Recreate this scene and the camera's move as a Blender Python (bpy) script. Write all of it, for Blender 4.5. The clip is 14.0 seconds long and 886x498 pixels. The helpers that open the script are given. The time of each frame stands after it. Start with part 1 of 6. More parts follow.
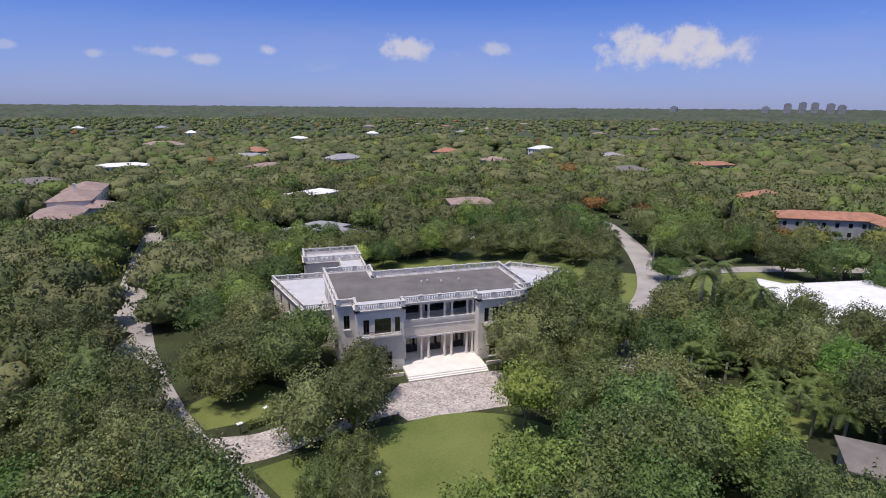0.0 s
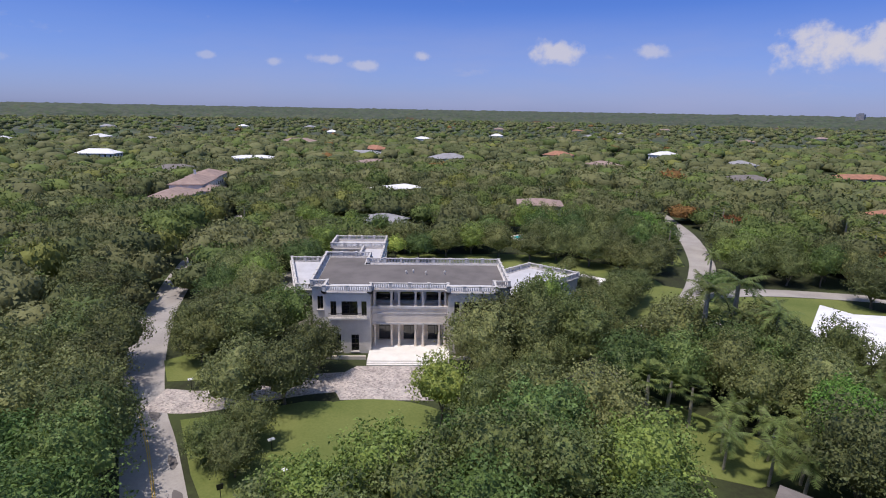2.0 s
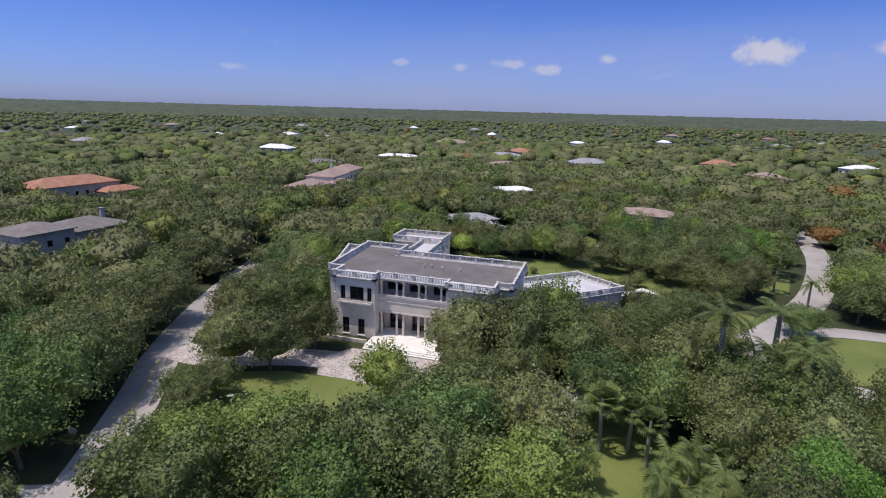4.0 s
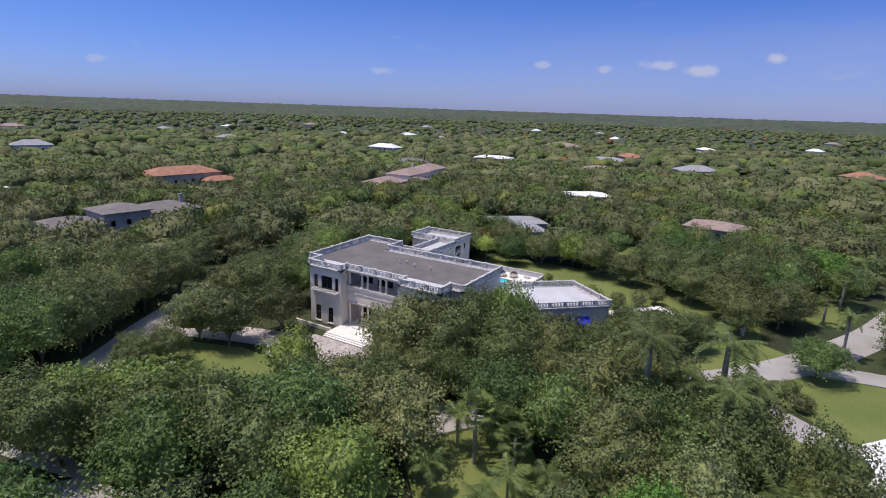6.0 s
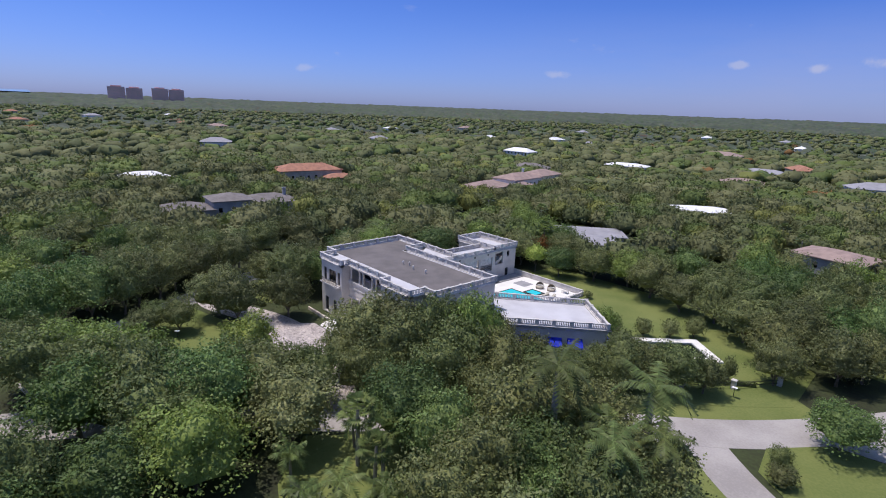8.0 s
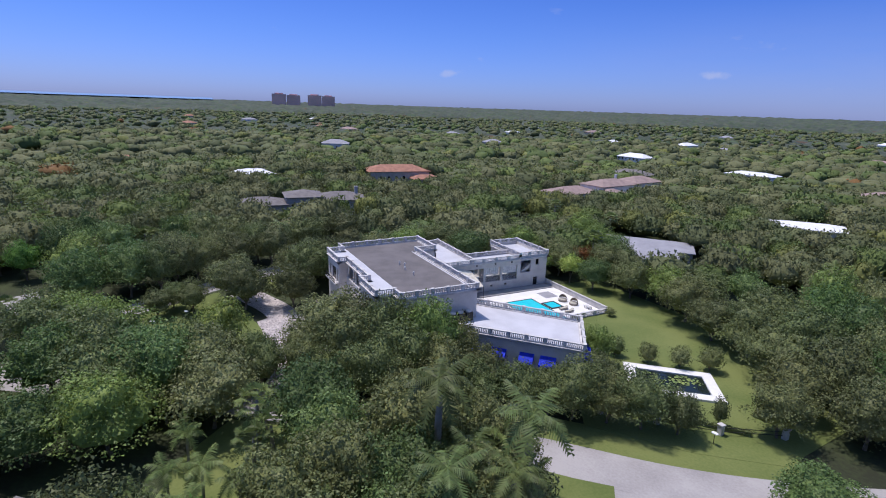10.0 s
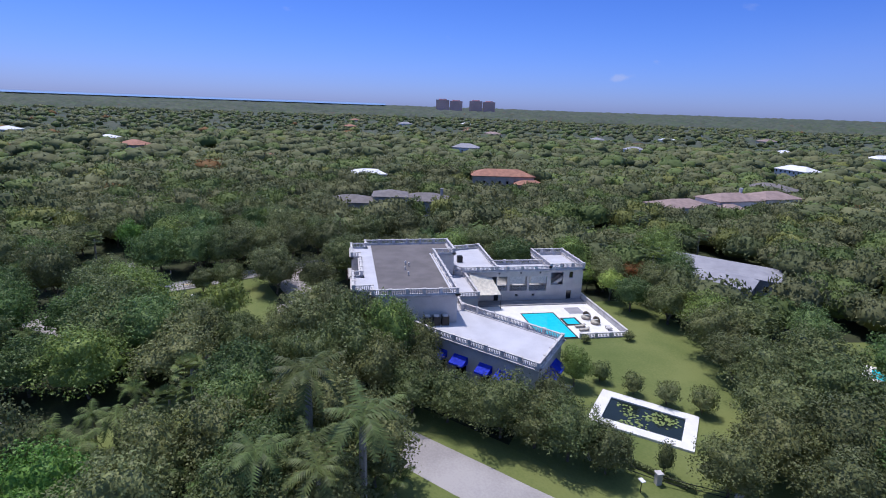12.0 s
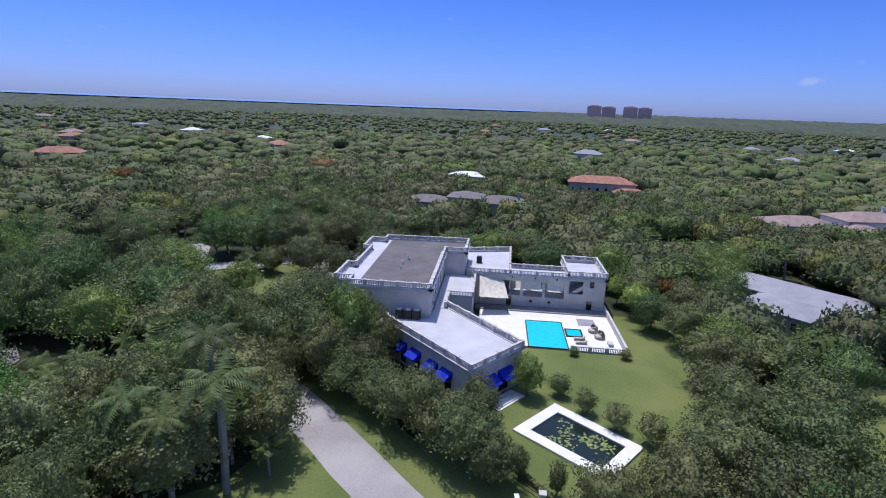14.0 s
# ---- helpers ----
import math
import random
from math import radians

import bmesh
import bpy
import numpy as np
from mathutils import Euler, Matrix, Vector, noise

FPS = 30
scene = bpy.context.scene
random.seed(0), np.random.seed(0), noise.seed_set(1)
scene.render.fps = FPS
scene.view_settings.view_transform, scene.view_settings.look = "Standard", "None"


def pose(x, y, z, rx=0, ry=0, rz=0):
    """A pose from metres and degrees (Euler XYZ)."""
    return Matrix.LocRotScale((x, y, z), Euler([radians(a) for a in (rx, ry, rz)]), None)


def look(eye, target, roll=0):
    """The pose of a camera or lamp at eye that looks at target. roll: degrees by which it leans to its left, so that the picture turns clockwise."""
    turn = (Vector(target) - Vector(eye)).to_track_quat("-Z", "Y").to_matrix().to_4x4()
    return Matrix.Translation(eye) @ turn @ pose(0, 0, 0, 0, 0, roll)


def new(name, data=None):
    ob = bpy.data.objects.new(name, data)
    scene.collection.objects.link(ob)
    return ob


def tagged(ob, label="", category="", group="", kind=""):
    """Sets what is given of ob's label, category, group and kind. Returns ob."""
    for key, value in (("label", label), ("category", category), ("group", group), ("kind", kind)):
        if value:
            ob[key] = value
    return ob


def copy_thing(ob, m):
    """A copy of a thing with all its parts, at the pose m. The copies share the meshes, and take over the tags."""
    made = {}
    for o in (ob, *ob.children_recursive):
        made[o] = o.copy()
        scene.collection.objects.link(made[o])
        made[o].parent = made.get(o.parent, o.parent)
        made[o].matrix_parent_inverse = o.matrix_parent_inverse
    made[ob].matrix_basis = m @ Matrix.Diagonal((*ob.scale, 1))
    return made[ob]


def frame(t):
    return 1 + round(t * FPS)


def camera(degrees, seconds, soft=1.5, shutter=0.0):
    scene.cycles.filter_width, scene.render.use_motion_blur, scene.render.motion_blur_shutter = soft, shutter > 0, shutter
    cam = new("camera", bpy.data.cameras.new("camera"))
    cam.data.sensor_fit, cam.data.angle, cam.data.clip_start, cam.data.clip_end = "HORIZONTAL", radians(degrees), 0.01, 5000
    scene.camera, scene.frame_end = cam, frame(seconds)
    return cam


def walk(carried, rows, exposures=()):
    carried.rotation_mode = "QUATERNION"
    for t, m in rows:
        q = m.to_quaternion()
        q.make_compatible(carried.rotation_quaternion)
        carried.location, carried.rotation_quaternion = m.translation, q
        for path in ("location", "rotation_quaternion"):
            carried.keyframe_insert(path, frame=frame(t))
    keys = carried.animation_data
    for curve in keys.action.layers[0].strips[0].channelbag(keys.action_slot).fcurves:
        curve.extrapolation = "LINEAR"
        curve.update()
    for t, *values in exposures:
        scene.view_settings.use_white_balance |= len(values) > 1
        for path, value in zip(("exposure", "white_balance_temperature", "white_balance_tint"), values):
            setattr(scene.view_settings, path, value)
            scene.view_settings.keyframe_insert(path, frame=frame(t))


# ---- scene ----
cam = camera(79.2, 14.0, soft=1.05)
PATH = [
    (0, (3.026, 0.141, 39.384), (3.579, 1.995, 38.877), 0.4),
    (0.5, (9.074, -1.768, 39.197), (9.498, 0.12, 38.692), 0.6),
    (1, (15.302, -3.04, 38.86), (15.607, -1.128, 38.358), 0.8),
    (1.5, (21.471, -3.655, 38.2), (21.655, -1.727, 37.7), 0.9),
    (2, (27.833, -3.973, 37.573), (27.895, -2.037, 37.075), 1.0),
    (2.5, (34.029, -4.383, 37.456), (33.946, -2.448, 36.959), 1.1),
    (3, (40.317, -4.063, 37.302), (40.097, -2.138, 36.806), 1.4),
    (3.5, (46.636, -3.133, 37.182), (46.254, -1.233, 36.686), 1.5),
    (3.7, (49.183, -2.465, 37.041), (48.73, -0.581, 36.545), 1.5),
    (5.8, (75.248, 8.194, 36.766), (74.31, 9.889, 36.266), 1.8),
    (6, (77.523, 9.523, 36.889), (76.539, 11.191, 36.389), 1.9),
    (6.5, (83.258, 13.215, 37.053), (82.153, 14.805, 36.551), 1.9),
    (7, (88.283, 17.57, 37.226), (87.056, 19.068, 36.723), 1.9),
    (7.5, (93.303, 21.709, 37.486), (91.971, 23.114, 36.982), 1.9),
    (7.7, (95.497, 24.128, 37.704), (94.119, 25.487, 37.199), 2.0),
    (9.8, (109.423, 46.454, 37.973), (107.731, 47.392, 37.465), 2.0),
    (10, (110.338, 48.684, 37.866), (108.621, 49.576, 37.358), 1.9),
    (10.5, (112.974, 54.571, 37.79), (111.185, 55.307, 37.282), 1.9),
    (11, (115.305, 60.758, 37.848), (113.472, 61.374, 37.34), 2.0),
    (11.5, (117.436, 67.175, 38.199), (115.566, 67.669, 37.691), 2.0),
    (12, (118.975, 73.913, 38.403), (117.073, 74.268, 37.895), 2.0),
    (12.5, (120.03, 80.256, 38.381), (118.107, 80.471, 37.874), 2.0),
    (13, (120.475, 86.863, 38.125), (118.541, 86.926, 37.618), 2.0),
    (13.5, (120.702, 93.547, 37.901), (118.768, 93.485, 37.395), 2.0),
    (14, (120.839, 100.013, 37.903), (118.912, 99.836, 37.399), 2.1),
]
walk(cam, [(t, look(eye, target, roll)) for t, eye, target, roll in PATH], [(0, -0.12, 6900, 12), (3.7, -0.12, 6850, 12), (7.5, -0.12, 6650, 13), (11, -0.12, 6050, 15), (14, -0.12, 5950, 15)])

# ---- light ----
SUN_EL, SUN_AZ = radians(70), radians(-120)  # azimuth clockwise from +y
world = bpy.data.worlds.new("sky")
scene.world = world
world.use_nodes = True
wt = world.node_tree
wt.nodes.clear()


def wn(kind, **props):
    n = wt.nodes.new(kind)
    for k, v in props.items():
        n.inputs[k].default_value = v
    return n


sky = wt.nodes.new("ShaderNodeTexSky")
sky.sky_type = "NISHITA"
sky.sun_disc = False
sky.sun_elevation, sky.sun_rotation = SUN_EL, SUN_AZ
sky.air_density, sky.dust_density, sky.ozone_density = 1.0, 0.6, 3.0
coord = wt.nodes.new("ShaderNodeTexCoord")
sep = wt.nodes.new("ShaderNodeSeparateXYZ")
wt.links.new(coord.outputs["Generated"], sep.inputs[0])
# hazy violet-blue near the skyline, deep blue above, brighter and neutral high overhead
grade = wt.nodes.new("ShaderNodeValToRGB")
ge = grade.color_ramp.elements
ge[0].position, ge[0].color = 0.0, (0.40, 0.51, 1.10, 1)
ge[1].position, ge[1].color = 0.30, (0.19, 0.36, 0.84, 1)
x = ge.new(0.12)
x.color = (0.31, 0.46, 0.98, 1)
# unseen upper sky, raised to brighten the shaded sides
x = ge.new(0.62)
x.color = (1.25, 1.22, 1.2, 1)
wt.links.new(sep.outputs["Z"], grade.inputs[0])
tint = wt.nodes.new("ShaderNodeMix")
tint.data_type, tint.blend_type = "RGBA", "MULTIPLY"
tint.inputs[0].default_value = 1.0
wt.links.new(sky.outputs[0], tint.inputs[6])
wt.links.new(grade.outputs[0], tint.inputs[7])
# small fair-weather cumulus in a belt above the skyline
squash = wt.nodes.new("ShaderNodeMapping")
squash.inputs["Scale"].default_value = (1.0, 1.0, 2.6)
wt.links.new(coord.outputs["Generated"], squash.inputs[0])
cl = wn("ShaderNodeTexNoise", Scale=9.0, Detail=7.0, Roughness=0.56)
wt.links.new(squash.outputs[0], cl.inputs["Vector"])
clr = wt.nodes.new("ShaderNodeValToRGB")
clr.color_ramp.elements[0].position, clr.color_ramp.elements[1].position = 0.66, 0.95
wt.links.new(cl.outputs[0], clr.inputs[0])
belt = wt.nodes.new("ShaderNodeValToRGB")
e = belt.color_ramp.elements
e[0].position, e[0].color = 0.015, (0, 0, 0, 1)
e[1].position, e[1].color = 0.06, (1, 1, 1, 1)
x = e.new(0.14)
x.color = (0.9, 0.9, 0.9, 1)
x = e.new(0.2)
x.color = (0, 0, 0, 1)
wt.links.new(sep.outputs["Z"], belt.inputs[0])
amount = wt.nodes.new("ShaderNodeMath")
amount.operation = "MULTIPLY"
wt.links.new(clr.outputs[0], amount.inputs[0])
wt.links.new(belt.outputs[0], amount.inputs[1])
cloudy = wt.nodes.new("ShaderNodeMix")
cloudy.data_type = "RGBA"
wt.links.new(amount.outputs[0], cloudy.inputs[0])
wt.links.new(tint.outputs[2], cloudy.inputs[6])
cloudy.inputs[7].default_value = (3.6, 3.8, 5.0, 1)
# a thin veil of haze and broken cloud to the north
veil = wn("ShaderNodeTexNoise", Scale=2.6, Detail=6.0, Roughness=0.6)
thin = wt.nodes.new("ShaderNodeMapping")
thin.inputs["Scale"].default_value = (1.0, 1.0, 5.0)
wt.links.new(coord.outputs["Generated"], thin.inputs[0])
wt.links.new(thin.outputs[0], veil.inputs["Vector"])
north = wt.nodes.new("ShaderNodeVectorMath")
north.operation = "DOT_PRODUCT"
north.inputs[1].default_value = (0.45, 0.89, 0.0)
wt.links.new(coord.outputs["Generated"], north.inputs[0])
side = wn("ShaderNodeMapRange", **{"From Min": 0.1, "From Max": 0.95, "To Max": 1.0})
wt.links.new(north.outputs["Value"], side.inputs["Value"])
low_ = wt.nodes.new("ShaderNodeValToRGB")
le = low_.color_ramp.elements
le[0].position, le[0].color = 0.0, (0.7, 0.7, 0.7, 1)
le[1].position, le[1].color = 0.17, (0, 0, 0, 1)
x = le.new(0.10)
x.color = (0.5, 0.5, 0.5, 1)
wt.links.new(sep.outputs["Z"], low_.inputs[0])
thick = wn("ShaderNodeMapRange", **{"From Min": 0.3, "From Max": 0.7, "To Min": 0.35, "To Max": 1.0})
wt.links.new(veil.outputs[0], thick.inputs["Value"])
share = low_.outputs[0]
for factor in (side.outputs[0], thick.outputs[0]):
    times = wt.nodes.new("ShaderNodeMath")
    times.operation = "MULTIPLY"
    wt.links.new(share, times.inputs[0])
    wt.links.new(factor, times.inputs[1])
    share = times.outputs[0]
veiled = wt.nodes.new("ShaderNodeMix")
veiled.data_type = "RGBA"
veiled.inputs[7].default_value = (2.5, 2.85, 4.7, 1)
wt.links.new(share, veiled.inputs[0])
wt.links.new(cloudy.outputs[2], veiled.inputs[6])
# larger cumulus banks at fixed bearings
fine = wn("ShaderNodeTexNoise", Scale=26.0, Detail=8.0, Roughness=0.6)
wt.links.new(coord.outputs["Generated"], fine.inputs["Vector"])
last = veiled.outputs[2]
for bearing, wide, tall, dense in (((0.605, 0.790, 0.094), 0.16, 0.036, 1.0), ((0.560, 0.822, 0.118), 0.05, 0.026, 0.9), ((0.640, 0.760, 0.112), 0.06, 0.026, 0.9), ((0.220, 0.970, 0.101), 0.055, 0.024, 0.85), ((0.361, 0.927, 0.100), 0.035, 0.016, 0.6),
                                   ((-0.115, 0.990, 0.076), 0.035, 0.011, 0.55), ((-0.011, 0.996, 0.092), 0.022, 0.011, 0.6), ((-0.176, 0.981, 0.084), 0.03, 0.010, 0.5), ((-0.259, 0.963, 0.076), 0.024, 0.010, 0.45), ((-0.358, 0.930, 0.083), 0.022, 0.008, 0.4), ((-0.607, 0.792, 0.064), 0.03, 0.010, 0.35), ((-0.887, 0.458, 0.060), 0.025, 0.009, 0.3)):
    off = wt.nodes.new("ShaderNodeVectorMath")
    off.operation = "SUBTRACT"
    off.inputs[1].default_value = bearing
    wt.links.new(coord.outputs["Generated"], off.inputs[0])
    wide_ = wt.nodes.new("ShaderNodeVectorMath")
    wide_.operation = "MULTIPLY"
    wide_.inputs[1].default_value = (1 / wide, 1 / wide, 1 / tall)
    wt.links.new(off.outputs[0], wide_.inputs[0])
    far_ = wt.nodes.new("ShaderNodeVectorMath")
    far_.operation = "LENGTH"
    wt.links.new(wide_.outputs[0], far_.inputs[0])
    puff = wt.nodes.new("ShaderNodeMath")
    puff.operation = "MULTIPLY_ADD"
    puff.inputs[1].default_value = 2.3
    wt.links.new(fine.outputs[0], puff.inputs[0])
    neg = wt.nodes.new("ShaderNodeMath")
    neg.operation = "MULTIPLY"
    neg.inputs[1].default_value = -1.0
    wt.links.new(far_.outputs["Value"], neg.inputs[0])
    wt.links.new(neg.outputs[0], puff.inputs[2])
    edge = wt.nodes.new("ShaderNodeMapRange")
    edge.interpolation_type = "SMOOTHSTEP"
    edge.inputs["From Min"].default_value, edge.inputs["From Max"].default_value, edge.inputs["To Max"].default_value = 0.25, 0.95, dense
    wt.links.new(puff.outputs[0], edge.inputs["Value"])
    over = wt.nodes.new("ShaderNodeMix")
    over.data_type = "RGBA"
    over.inputs[7].default_value = (4.2, 4.3, 5.2, 1)
    wt.links.new(edge.outputs[0], over.inputs[0])
    wt.links.new(last, over.inputs[6])
    last = over.outputs[2]
bg = wt.nodes.new("ShaderNodeBackground")
bg.inputs["Strength"].default_value = 0.15
wo = wt.nodes.new("ShaderNodeOutputWorld")
wt.links.new(last, bg.inputs[0])
wt.links.new(bg.outputs[0], wo.inputs[0])

sun = new("sun", bpy.data.lights.new("sun", "SUN"))
sun.data.energy, sun.data.angle, sun.data.color = 3.9, radians(0.6), (1.0, 0.95, 0.88)
TO_SUN = Vector((math.sin(SUN_AZ) * math.cos(SUN_EL), math.cos(SUN_AZ) * math.cos(SUN_EL), math.sin(SUN_EL)))
sun.matrix_world = look(TO_SUN * 300, (0, 0, 0))


# ---- materials ----
def material(name, colour, rough=0.8, dark=None, scale=1.0, fine=12.0, bump=0.0, island=0.0, per_object=0.0, metal=0.0, spec=0.4, leaf=0.0, coords="Object"):
    """A surface with broad stains, fine grain and relief. dark: the second colour of the stains; island, per_object: how far pieces differ."""
    m = bpy.data.materials.new(name)
    m.use_nodes = True
    t = m.node_tree
    b = t.nodes["Principled BSDF"]
    b.inputs["Roughness"].default_value = rough
    b.inputs["Metallic"].default_value = metal
    b.inputs["Specular IOR Level"].default_value = spec
    dark = dark or tuple(c * 0.72 for c in colour)
    tc = t.nodes.new("ShaderNodeTexCoord")
    geo = t.nodes.new("ShaderNodeNewGeometry")
    where = geo.outputs["Position"] if coords == "World" else tc.outputs["Object"]
    n1 = t.nodes.new("ShaderNodeTexNoise")
    n1.inputs["Scale"].default_value, n1.inputs["Detail"].default_value = scale, 5
    n2 = t.nodes.new("ShaderNodeTexNoise")
    n2.inputs["Scale"].default_value, n2.inputs["Detail"].default_value = fine, 3
    t.links.new(where, n1.inputs["Vector"])
    t.links.new(where, n2.inputs["Vector"])
    r = t.nodes.new("ShaderNodeValToRGB")
    r.color_ramp.elements[0].position, r.color_ramp.elements[0].color = 0.34, (*dark, 1)
    r.color_ramp.elements[1].position, r.color_ramp.elements[1].color = 0.62, (*colour, 1)
    add = t.nodes.new("ShaderNodeMath")
    add.operation = "MULTIPLY_ADD"
    add.inputs[1].default_value = 0.35
    t.links.new(n2.outputs[0], add.inputs[0])
    sub = t.nodes.new("ShaderNodeMath")
    sub.operation = "MULTIPLY_ADD"
    sub.inputs[1].default_value, sub.inputs[2].default_value = 0.8, -0.08
    t.links.new(n1.outputs[0], sub.inputs[0])
    t.links.new(sub.outputs[0], add.inputs[2])
    t.links.new(add.outputs[0], r.inputs[0])
    out = r.outputs[0]
    for amount_, socket in ((island, geo.outputs["Random Per Island"]), (per_object, t.nodes.new("ShaderNodeObjectInfo").outputs["Random"])):
        if amount_:
            hsv = t.nodes.new("ShaderNodeHueSaturation")
            mr = t.nodes.new("ShaderNodeMapRange")
            mr.inputs["To Min"].default_value, mr.inputs["To Max"].default_value = 1 - amount_, 1 + amount_
            t.links.new(socket, mr.inputs["Value"])
            t.links.new(mr.outputs[0], hsv.inputs["Value"])
            if leaf:
                hm = t.nodes.new("ShaderNodeMapRange")
                hm.inputs["To Min"].default_value, hm.inputs["To Max"].default_value = 0.5 - 0.03 * amount_, 0.5 + 0.04 * amount_
                mul = t.nodes.new("ShaderNodeMath")
                mul.operation = "FRACT"
                m7 = t.nodes.new("ShaderNodeMath")
                m7.operation = "MULTIPLY"
                m7.inputs[1].default_value = 7.31
                t.links.new(socket, m7.inputs[0])
                t.links.new(m7.outputs[0], mul.inputs[0])
                t.links.new(mul.outputs[0], hm.inputs["Value"])
                t.links.new(hm.outputs[0], hsv.inputs["Hue"])
            t.links.new(out, hsv.inputs["Color"])
            out = hsv.outputs[0]
    t.links.new(out, b.inputs["Base Color"])
    if bump:
        bp = t.nodes.new("ShaderNodeBump")
        bp.inputs["Strength"].default_value, bp.inputs["Distance"].default_value = 0.6, bump
        t.links.new(add.outputs[0], bp.inputs["Height"])
        t.links.new(bp.outputs[0], b.inputs["Normal"])
    if leaf:
        tr = t.nodes.new("ShaderNodeBsdfTranslucent")
        t.links.new(out, tr.inputs[0])
        mx = t.nodes.new("ShaderNodeMixShader")
        mx.inputs[0].default_value = leaf
        t.links.new(b.outputs[0], mx.inputs[1])
        t.links.new(tr.outputs[0], mx.inputs[2])
        t.links.new(mx.outputs[0], t.nodes["Material Output"].inputs[0])
    return m


def crown_colours(m, source, ramp):
    """Lets whole crowns or stones differ: a tone for each cell, object or crown, multiplied over the colour."""
    t = m.node_tree
    b_ = t.nodes["Principled BSDF"]
    old = b_.inputs["Base Color"].links[0].from_socket
    if source == "object":
        tone = t.nodes.new("ShaderNodeObjectInfo").outputs["Random"]
    elif source == "crown":
        at_ = t.nodes.new("ShaderNodeAttribute")
        at_.attribute_name = "crown_tone"
        tone = at_.outputs["Fac"]
    else:
        geo = t.nodes.new("ShaderNodeNewGeometry")
        flat_ = t.nodes.new("ShaderNodeVectorMath")
        flat_.operation = "MULTIPLY"
        flat_.inputs[1].default_value = (1, 1, 0.02)
        t.links.new(geo.outputs["Position"], flat_.inputs[0])
        vo = t.nodes.new("ShaderNodeTexVoronoi")
        vo.inputs["Scale"].default_value = source
        t.links.new(flat_.outputs[0], vo.inputs["Vector"])
        sp = t.nodes.new("ShaderNodeSeparateColor")
        t.links.new(vo.outputs["Color"], sp.inputs[0])
        tone = sp.outputs[0]
    cr = t.nodes.new("ShaderNodeValToRGB")
    cr.color_ramp.interpolation = "CONSTANT"
    e_ = cr.color_ramp.elements
    e_[0].position, e_[0].color = 0.0, (*ramp[0][1], 1)
    e_[1].position, e_[1].color = ramp[1][0], (*ramp[1][1], 1)
    for pos, col in ramp[2:]:
        k_ = e_.new(pos)
        k_.color = (*col, 1)
    t.links.new(tone, cr.inputs[0])
    mx = t.nodes.new("ShaderNodeMix")
    mx.data_type, mx.blend_type = "RGBA", "MULTIPLY"
    mx.inputs[0].default_value = 1.0
    t.links.new(old, mx.inputs[6])
    t.links.new(cr.outputs[0], mx.inputs[7])
    for link in [l for l in t.links if l.from_socket == old and l.to_node != mx]:
        to = link.to_socket
        t.links.remove(link)
        t.links.new(mx.outputs[2], to)


M = {}
M["stucco"] = material("stucco", (0.64, 0.59, 0.55), 0.9, (0.53, 0.485, 0.455), 0.5, 6, 0.01, coords="World")
M["limestone"] = material("limestone", (0.72, 0.64, 0.57), 0.85, (0.60, 0.53, 0.475), 0.7, 8, 0.01, coords="World")
M["trim"] = material("painted trim", (0.62, 0.59, 0.575), 0.8, (0.45, 0.42, 0.41), 0.9, 9, coords="World")
M["gravel_roof"] = material("dark gravel roof", (0.17, 0.152, 0.152), 0.95, (0.122, 0.11, 0.11), 0.35, 9, 0.02, coords="World")
M["white_roof"] = material("white roof membrane", (0.56, 0.55, 0.59), 0.75, (0.46, 0.45, 0.485), 0.3, 5, coords="World")
M["terrace"] = material("pale stone paving", (0.80, 0.77, 0.75), 0.7, (0.70, 0.67, 0.65), 0.6, 7, coords="World")
M["grey_walk"] = material("grey stone walk", (0.30, 0.29, 0.30), 0.8, (0.22, 0.21, 0.22), 0.6, 7, coords="World")
M["glass"] = material("dark window glass", (0.012, 0.012, 0.016), 0.06, scale=1, spec=0.8)
M["frame"] = material("dark bronze frame", (0.03, 0.027, 0.026), 0.5, scale=3)
# dark base colour stands in for unlit rooms
M["interior"] = material("core darkened for dim rooms", (0.26, 0.24, 0.23), 0.9, scale=0.7)
M["curtain"] = material("white curtain cloth", (0.72, 0.70, 0.68), 0.9, scale=3)
M["iron"] = material("black iron", (0.02, 0.02, 0.02), 0.5, scale=5)
M["awning"] = material("blue canvas", (0.03, 0.07, 0.85), 0.7, (0.025, 0.06, 0.7), 2, 12)
M["sail"] = material("beige shade cloth", (0.84, 0.76, 0.62), 0.85, scale=1.5)
M["asphalt"] = material("pale worn asphalt", (0.40, 0.37, 0.36), 0.92, (0.29, 0.265, 0.26), 0.16, 3.5, 0.005, coords="World")
M["yellow"] = material("yellow road paint", (0.62, 0.40, 0.06), 0.8, (0.45, 0.31, 0.10), 1.5, 9)
M["white_paint"] = material("white road paint", (0.75, 0.73, 0.70), 0.8, (0.55, 0.53, 0.5), 1.5, 9)
M["kerb"] = material("concrete edge", (0.45, 0.43, 0.41), 0.9, scale=0.8)
M["cobble"] = material("grey-pink cobble setts", (0.47, 0.42, 0.405), 0.9, (0.36, 0.32, 0.31), 0.5, 10, coords="World")
crown_colours(M["cobble"], 4.2, ((0, (1, 1, 1)), (0.3, (0.8, 0.78, 0.8)), (0.5, (1.15, 1.12, 1.1)), (0.75, (0.62, 0.6, 0.62)), (0.88, (1.3, 1.28, 1.25))))
M["soil"] = material("leaf litter and rough grass", (0.050, 0.065, 0.022), 0.95, (0.024, 0.027, 0.013), 0.12, 2.0, 0.03, coords="World")
